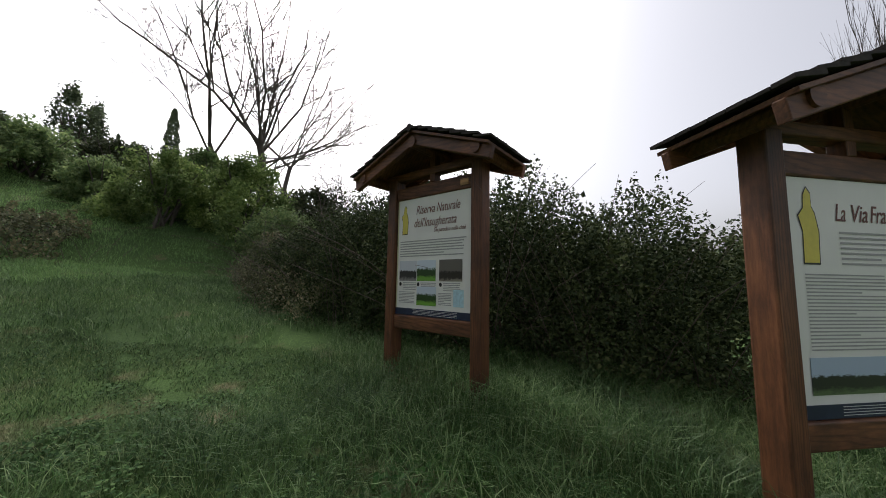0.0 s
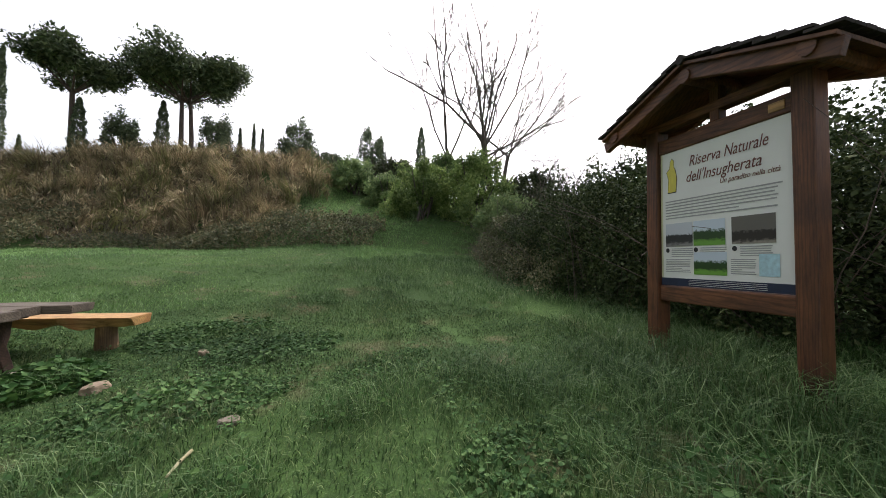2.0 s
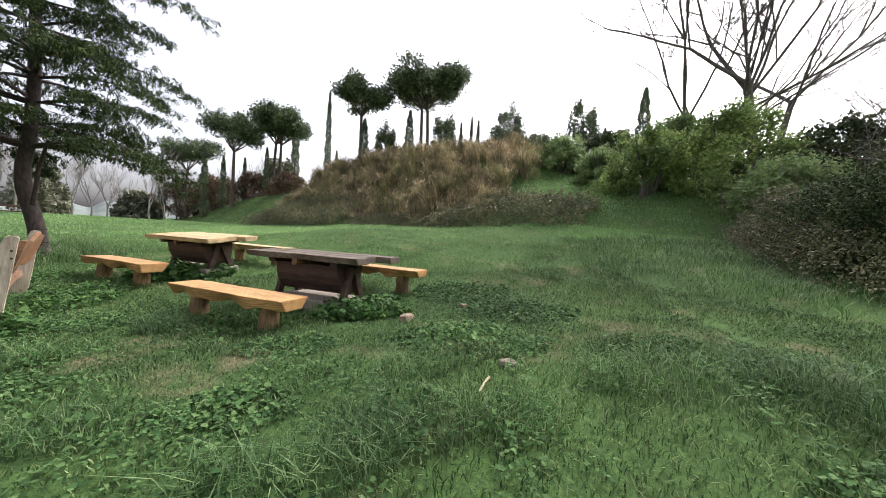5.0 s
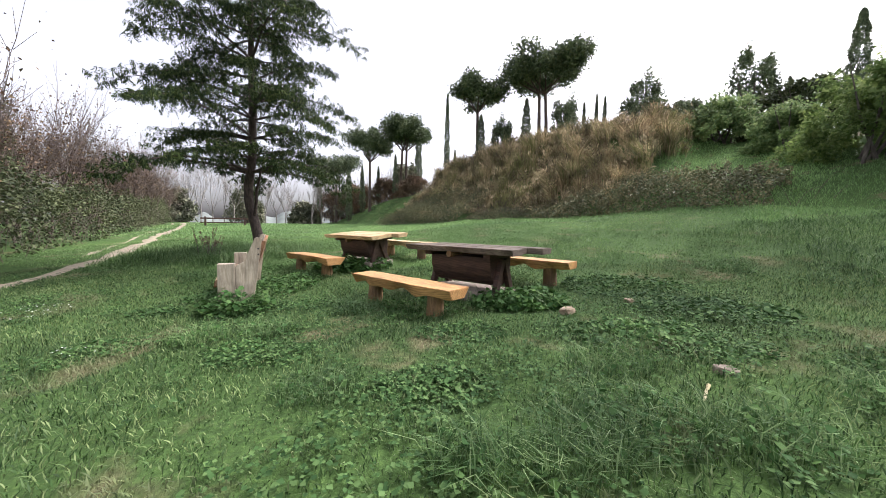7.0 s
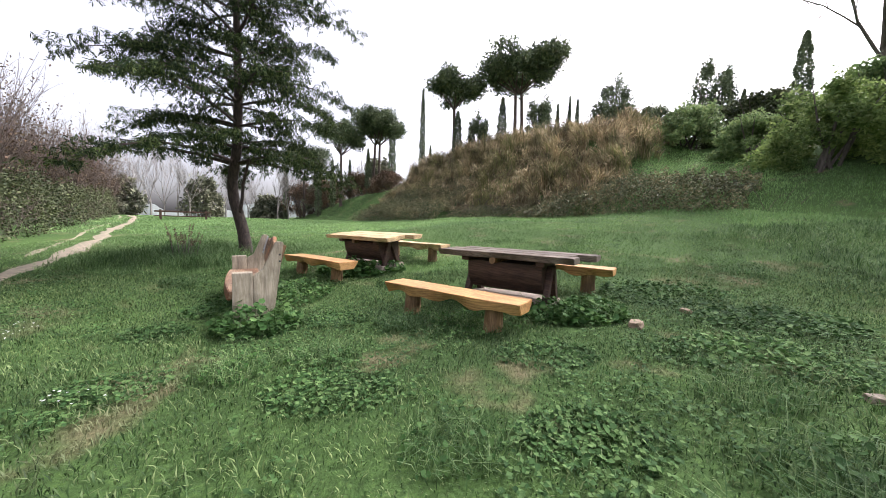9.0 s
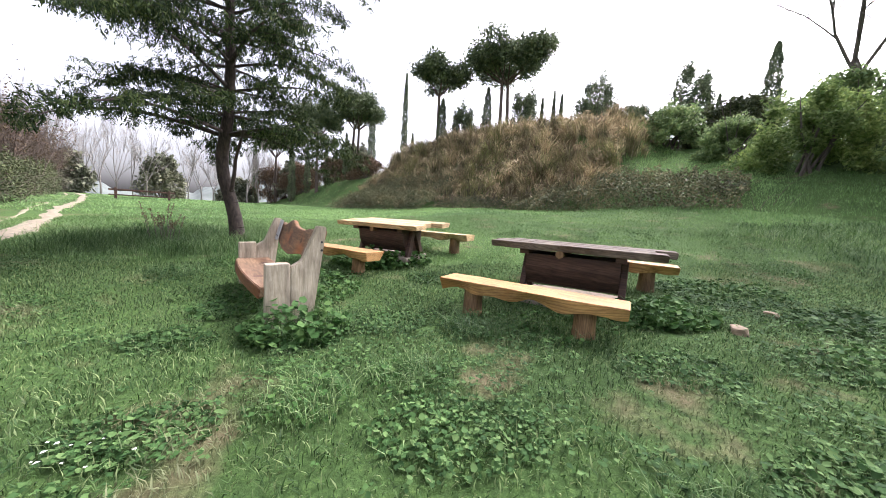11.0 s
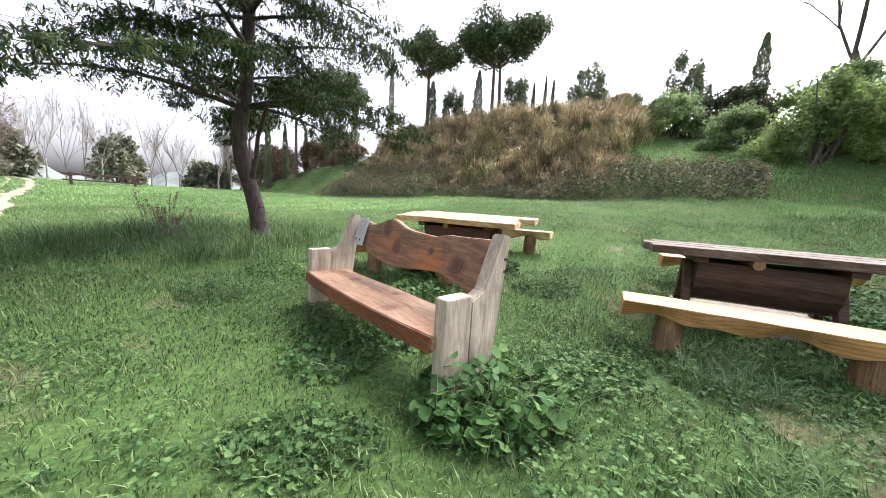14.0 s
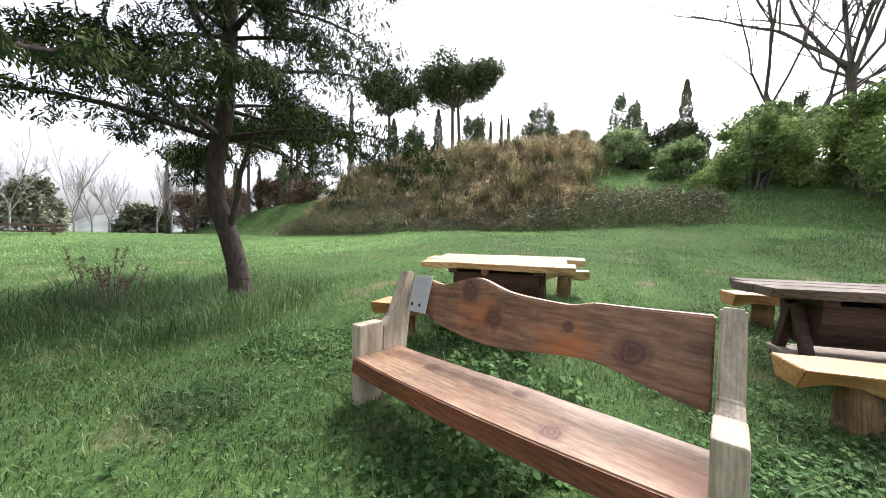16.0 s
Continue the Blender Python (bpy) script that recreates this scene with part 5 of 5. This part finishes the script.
for px, py, ph in ((19.0, -29.0, 27.0), (21.5, -27.5, 28.0), (17.0, -32.0, 27.0)):
    bare_tree(px, py, at_ground(px, py), ph, "tall slim leafless poplar beyond the hedge", "poplar", stems=3, depth=5, spread=0.25, up=0.42, radius=0.14, group="poplars")
for k in range(9):
    bx, by = 4.5 + k * 1.9, -12 + 1.6 * k + random.uniform(-1.5, 1.5)
    shrub(bx, by - 3, at_ground(bx, by - 3) - 0.4, random.uniform(3.0, 4.6), 4.6, M_THICKET if k % 2 else M_BUSH2, "roadside thicket beyond the barrier", "roadside_bush", 0.26, 0.6, "roadside bushes")

# wooded ridge that closes the valley; its haze is only a greyed base colour
M_RIDGE_HAZED = plain_material("haze_tinted_far_woods", (0.13, 0.15, 0.135), 1.0, 0, 0.25, 0.12)
ra, rr = np.meshgrid(np.linspace(radians(-12), radians(112), 260), np.linspace(0, 1, 7))
crest = 13 + 4 * np.sin(ra * 5 + 1) + 2 * np.sin(ra * 17) + 1.2 * np.sin(ra * 61 + 2) + 0.8 * np.sin(ra * 143)
away = 150 + 70 * rr
rv = np.stack([-7 - away * np.sin(ra), 4 + away * np.cos(ra), -3 + crest * np.sin(rr * 1.57) + 0.8 * wave(ra * 90, rr * 9, 1.0, 3.0)], -1).reshape(-1, 3)
ri = (np.arange(6)[:, None] * 260 + np.arange(259)[None]).ravel()
tagged(new("backdrop", mesh_from("backdrop", rv, np.stack([ri, ri + 1, ri + 261, ri + 260], 1), M_RIDGE_HAZED, True)), "wooded ridge beyond the valley, haze painted in as grey-green", "hill", kind="structure")

# ---------------------------------------------------------------- barrier and far shed
bar = thing("road_barrier", pose(2.3, -4.2, at_ground(2.3, -4.2, -0.05), 0, 0, -143), "white barrier pole with red bands beside the hedge", "barrier")
part("post", cylinder(0.06, 0.06, (-0.2, 0, -0.2), (-0.2, 0, 1.0), 12), M_BAR_WHITE, bar)
part("pole", cylinder(0.035, 0.035, (-0.5, 0, 0.78), (3.6, 0, 0.78), 12), M_BAR_WHITE, bar)
for x in (0.3, 1.5, 2.7):
    part("red_band", cylinder(0.037, 0.037, (x, 0, 0.78), (x + 0.3, 0, 0.78), 12, 0, 0), M_BAR_RED, bar)
part("brace", cylinder(0.03, 0.03, (0.9, 0.02, -0.1), (2.6, 0.02, 0.74), 10), M_BAR_WHITE, bar)
gate = thing("field_gate", pose(-28.5, 32.8, at_ground(-28.5, 32.8), 0, 0, 37), "low wooden field gate at the end of meadow", "gate")
for x in (-1.6, 1.6):
    part("post", box(x - 0.08, x + 0.08, -0.08, 0.08, -0.3, 0.85, 0.01), M_DARK_WOOD, gate)
part("rail", box(-2.0, 2.0, -0.05, 0.05, 0.62, 0.76, 0.01), M_DARK_WOOD, gate)
part("rail", box(-2.0, 2.0, -0.04, 0.04, 0.25, 0.34, 0.01), M_DARK_WOOD, gate)

# ---------------------------------------------------------------- small things on the grass
def stone(x, y, sx, sy, sz, mat, label, seed):
    bm = bmesh.new()
    bmesh.ops.create_icosphere(bm, subdivisions=3, radius=1.0)
    for vtx in bm.verts:
        p = vtx.co.copy()
        k = 1 + 0.22 * noise.noise(p * 1.4 + Vector((seed, 0, 0)))
        vtx.co = Vector((max(-0.8, min(0.8, p.x)) * sx * k, max(-0.75, min(0.75, p.y)) * sy * k, max(-0.7, min(0.62, p.z)) * sz * k))
    for fc in bm.faces:
        fc.smooth = False
    me = bpy.data.meshes.new("stone")
    bm.to_mesh(me)
    bm.free()
    me.materials.append(mat)
    ob = new("stone", me)
    ob.matrix_world = pose(x, y, at_ground(x, y, sz * 0.35), 0, 0, seed * 50)
    return tagged(ob, label, "stone")


stone(-3.19, 6.95, 0.13, 0.09, 0.075, M_STONE, "tan broken brick-like stone lying in grass", 1)
stone(-2.25, 7.44, 0.09, 0.06, 0.05, M_STONE, "small tan stone in clover", 2)
stone(-2.55, 5.30, 0.09, 0.07, 0.05, M_PEBBLE, "pale half-buried stone in bare soil", 3)
v, f = frusta(tube_line([(-2.82, 5.06, at_ground(-2.82, 5.06, 0.03)), (-2.90, 4.96, at_ground(-2.9, 4.96, 0.035)), (-2.97, 4.87, at_ground(-2.97, 4.87, 0.03))], 0.012, 0.008), 7)
tagged(new("stick", mesh_from("stick", v, f, M_DRY)), "short pale stick lying on the grass", "stick")

stalks = thing("dead_stalks", pose(-12.3, 12.0, at_ground(-12.3, 12.0)), "upright dark dead weed stalks in tall grass", "weeds")
for k in range(16):
    a, r, h = random.uniform(0, 6.28), random.uniform(0, 0.34), random.uniform(0.45, 1.0)
    tilt = random.uniform(0.05, 0.35)
    foot = Vector((math.cos(a) * r, math.sin(a) * r, -0.05))
    mid = foot + Vector((math.cos(a) * tilt * 0.25, math.sin(a) * tilt * 0.25, h * 0.55))
    tip = mid + Vector((math.cos(a) * tilt * 0.4, math.sin(a) * tilt * 0.4, h * 0.45))
    v, f = frusta(tube_line([foot, mid, tip], 0.007, 0.004), 5)
    stem = mesh_part("stem", mesh_from("stem", v, f, M_TWIG), stalks)
    along = rng.uniform(0.25, 1.0, 46)[:, None]
    husks = np.array(mid) * (1 - along) + np.array(tip) * along + rng.normal(0, 0.016, (46, 3))
    v, f = leaf_cards(husks, 0.034, -0.3, 0.6)
    tagged(mesh_part("seed_head", mesh_from("seed_head", v, f, M_TWIG_BUSH), stem), kind="stuff")


def weed_patch(cx, cy, rx_, ry_, h, n, leaf, label, mat=None, grass=400):
    ob = thing("weed_clump", pose(0, 0, 0), label, "weeds", "weed clumps")
    a, r = rng.uniform(0, 2 * np.pi, n), np.sqrt(rng.uniform(0, 1, n))
    x, y = cx + np.cos(a) * r * rx_, cy + np.sin(a) * r * ry_
    hh = h * (1 - 0.55 * r ** 2) * rng.uniform(0.05, 1.0, n) * np.clip(0.7 + 0.6 * wave(x, y, 6.0, 3.0), 0.2, 1.4)
    p = put(x, y) + np.stack([np.zeros(n), np.zeros(n), hh], 1)
    v, f = round_leaves(p, leaf)
    mesh_part("leaves", mesh_from("leaves", v, f, mat or M_WEED), ob)
    segs = [(x[k], y[k], p[k, 2] - hh[k], 0.004, x[k], y[k], p[k, 2], 0.002) for k in range(0, n, 6)]
    v, f = frusta(segs, 3)
    tagged(mesh_part("weed_stalk_tangle", mesh_from("weed_stalk_tangle", v, f, M_WEED), ob), kind="stuff")
    if grass:
        a, r = rng.uniform(0, 2 * np.pi, grass), np.sqrt(rng.uniform(0, 1, grass))
        b = put(cx + np.cos(a) * r * rx_, cy + np.sin(a) * r * ry_)
        v, f = blades(b, rng.uniform(0.16, 0.42, grass) * h / 0.4, 0.007, 0.8, 0.9)
        tagged(mesh_part("grass_tuft", mesh_from("grass_tuft", v, f, M_GRASS_TALL), ob), kind="stuff")
    return ob


weed_patch(-7.68, 7.12, 0.5, 0.45, 0.36, 900, 0.07, "broad-leaved weeds round the bench post", None, 260)
weed_patch(-8.7, 8.15, 0.45, 0.75, 0.15, 900, 0.042, "low weeds under the bench front", None, 260)
weed_patch(-7.95, 8.75, 0.6, 0.9, 0.24, 1300, 0.05, "low weeds behind the bench", None, 500)
weed_patch(-7.2, 10.3, 0.95, 0.5, 0.34, 1400, 0.085, "broad-leaved weeds under the pale table", None, 200)
weed_patch(-3.75, 7.45, 0.7, 0.5, 0.30, 1400, 0.07, "dark weeds beside the weathered table", None, 300)
weed_patch(-5.3, 7.25, 1.0, 0.55, 0.16, 600, 0.04, "long grass under the yellow bench", None, 900)
weed_patch(-1.9, 8.4, 1.0, 0.7, 0.14, 1500, 0.05, "clover and weeds in the meadow", M_CLOVER, 0)
weed_patch(-1.5, 7.0, 0.9, 0.6, 0.12, 1500, 0.05, "clover patch in the meadow", M_CLOVER, 0)
weed_patch(-2.8, 6.1, 0.7, 0.5, 0.14, 1200, 0.045, "dark clover patch in the grass", M_CLOVER, 200)
weed_patch(-1.1, 2.3, 0.6, 0.45, 0.16, 500, 0.06, "broad-leaved weeds near the notice board", None, 300)
weed_patch(-4.35, 4.25, 0.22, 0.2, 0.22, 60, 0.04, "tuft of long coarse grass", None, 300)

for cx, cy, r, h, leafy in ((-3.55, 4.6, 0.42, 0.24, 250), (-3.9, 4.3, 0.26, 0.22, 40), (-1.8, 4.85, 0.36, 0.20, 120), (-3.3, 5.4, 0.36, 0.18, 120), (-5.9, 7.1, 0.35, 0.24, 60), (-2.9, 4.5, 0.34, 0.2, 160), (-5.4, 4.9, 0.3, 0.16, 80), (-6.6, 6.2, 0.3, 0.17, 160), (-10.2, 9.2, 0.4, 0.2, 120), (-7.2, 5.9, 0.3, 0.16, 120), (0.3, 9.4, 0.5, 0.22, 260), (-0.6, 4.6, 0.4, 0.22, 160)):
    weed_patch(cx, cy, r, r * 0.8, h, leafy, 0.036, "dark tussock of coarse grass", None, 420)
for cx, cy, r in ((-1.6, 3.4, 0.5), (-2.3, 5.7, 0.45), (-1.0, 5.4, 0.6), (-4.5, 6.2, 0.5), (-8.7, 6.9, 0.4), (-6.9, 7.4, 0.5), (-4.6, 5.0, 0.45), (-9.6, 10.2, 0.7), (-6.2, 9.3, 0.5), (-6.3, 5.6, 0.5), (-8.0, 5.7, 0.4)):
    weed_patch(cx, cy, r, r * 0.7, 0.10, int(1600 * r), 0.034, "dark low clover patch in the grass", M_CLOVER, 120)


# tiny flowers
def flowers(name, cx, cy, r, n, mat, label, h):
    a, q = rng.uniform(0, 2 * np.pi, n), np.sqrt(rng.uniform(0, 1, n)) * r
    p = put(cx + np.cos(a) * q, cy + np.sin(a) * q, h)
    v, f = leaf_cards(p, 0.02, 0.9, 0.9)
    tagged(new(name, mesh_from(name, v, f, mat)), label, "flowers", kind="stuff")


flowers("daisies", -10.5, 6.6, 0.55, 80, M_DAISY, "small white daisies in the grass", 0.06)
flowers("daisies", -8.1, 5.5, 0.25, 12, M_DAISY, "small white daisies beside the path", 0.06)


# ---------------------------------------------------------------- grass, nearest last
def keep_off(x, y):
    """True where grass may stand: not on the path, nor under table and bench footings."""
    t = np.linspace(0, 1, 400)
    c = along_line(PATH_LINE, t)
    ok = np.ones(len(x), bool)
    for lo in range(0, len(x), 20000):
        sl = slice(lo, lo + 20000)
        d = np.sqrt(((x[sl, None] - c[None, ::2, 0]) ** 2 + (y[sl, None] - c[None, ::2, 1]) ** 2).min(1))
        ok[sl] = d > 0.16 + 0.16 * rng.uniform(0, 1, len(d))
    return ok


def grass_field(name, x0, x1, y0, y1, n, h, w, mat, label, lean=0.6, bend=0.6, fade=0.0, inside=None):
    x, y = rng.uniform(x0, x1, n), rng.uniform(y0, y1, n)
    if fade:
        rim = np.minimum(np.minimum(x - x0, x1 - x), np.minimum(y - y0, y1 - y)) + 0.5 * fade * wave(x, y, 2.0, 8.0)
        part_in = smooth01(rim, 0, fade)
    else:
        part_in = np.ones(n)
    bare = wave(x, y, 1.7, 7.0) + 0.5 * wave(x, y, 5.0, 9.0)
    k = (bare < 0.62 + 0.3 * rng.uniform(0, 1, n)) & keep_off(x, y) & (rng.uniform(0, 1, n) < part_in)
    if inside is not None:
        k &= inside(x, y)
    x, y = x[k], y[k]
    part_in = 0.45 + 0.55 * part_in[k]
    vary = part_in * np.clip(0.95 + 0.45 * wave(x, y, 0.8, 4.0) + 0.35 * wave(x, y, 3.1, 6.0), 0.35, 2.0)
    v, f = blades(put(x, y, -0.005), rng.uniform(h[0], h[1], len(x)) * vary, rng.uniform(w[0], w[1], len(x)), lean, bend)
    return tagged(new(name, mesh_from(name, v, f, mat)), label, "grass", kind="stuff")


def outside_hill(x, y):
    d, s = hill_axes(x, y)
    return (d < 0.4) | (s < 7) | (s > 33)


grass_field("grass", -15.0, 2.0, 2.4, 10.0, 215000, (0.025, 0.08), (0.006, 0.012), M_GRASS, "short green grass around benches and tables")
grass_field("grass", -16, 4.0, -8.0, 2.4, 26000, (0.03, 0.1), (0.008, 0.014), M_GRASS, "short green grass behind the walker", fade=1.0)
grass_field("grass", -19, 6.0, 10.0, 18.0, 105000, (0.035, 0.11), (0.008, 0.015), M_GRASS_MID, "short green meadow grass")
grass_field("meadow", -34, 9, 18.0, 40, 90000, (0.06, 0.15), (0.019, 0.036), M_MEADOW_HAZED, "bright green meadow grass", inside=outside_hill)
grass_field("meadow", -60, 8, 40, 80, 50000, (0.08, 0.18), (0.035, 0.07), M_MEADOW_HAZED, "far bright green meadow grass", inside=outside_hill)
grass_field("tall_grass", -1.9, 4.8, -5.0, 5.2, 74000, (0.12, 0.36), (0.006, 0.011), M_GRASS_TALL, "long rank grass round the notice boards", 0.8, 0.9, 1.4)
grass_field("tall_grass", 1.0, 10.5, 4.5, 14.0, 34000, (0.12, 0.30), (0.01, 0.018), M_GRASS_TALL, "long grass along the bramble edge", 0.7, 0.8, 2.0)
grass_field("tall_grass", -14.6, -9.2, 9.8, 14.6, 22000, (0.15, 0.5), (0.006, 0.012), M_GRASS_TALL, "long grass round the tree and stalks", 0.6, 0.6, 1.3)
grass_field("grass", 4.0, 14.0, 13.0, 31.0, 32000, (0.10, 0.22), (0.014, 0.03), M_MEADOW_HAZED, "grassy trail climbing beside the mound", inside=lambda x, y: hill_axes(x, y)[1] < 9.5)
grass_field("grass", -3.2, 1.0, -2.8, 3.4, 40000, (0.05, 0.16), (0.005, 0.009), M_GRASS, "grass before the notice boards", fade=0.5)


n = 72000
x, y = rng.uniform(-15, 2.0, n), rng.uniform(0.5, 14, n)
k = (wave(x, y, 1.1, 11.0) + 0.6 * wave(x, y, 3.7, 12.0) > -0.1 + 0.35 * rng.uniform(0, 1, n)) & keep_off(x, y)
x, y = x[k], y[k]
c = put(x, y) + np.stack([np.zeros(len(x)), np.zeros(len(x)), rng.uniform(0.02, 0.08, len(x))], 1)
c = np.repeat(c, 3, 0) + rng.normal(0, 0.012, (len(x) * 3, 3)) * np.array([1, 1, 0.3])
v, f = leaf_cards(c, 0.029, 0.75, 0.9)
tagged(new("clover", mesh_from("clover", v, f, M_CLOVER)), "dark green clover patches in the grass", "clover", kind="stuff")
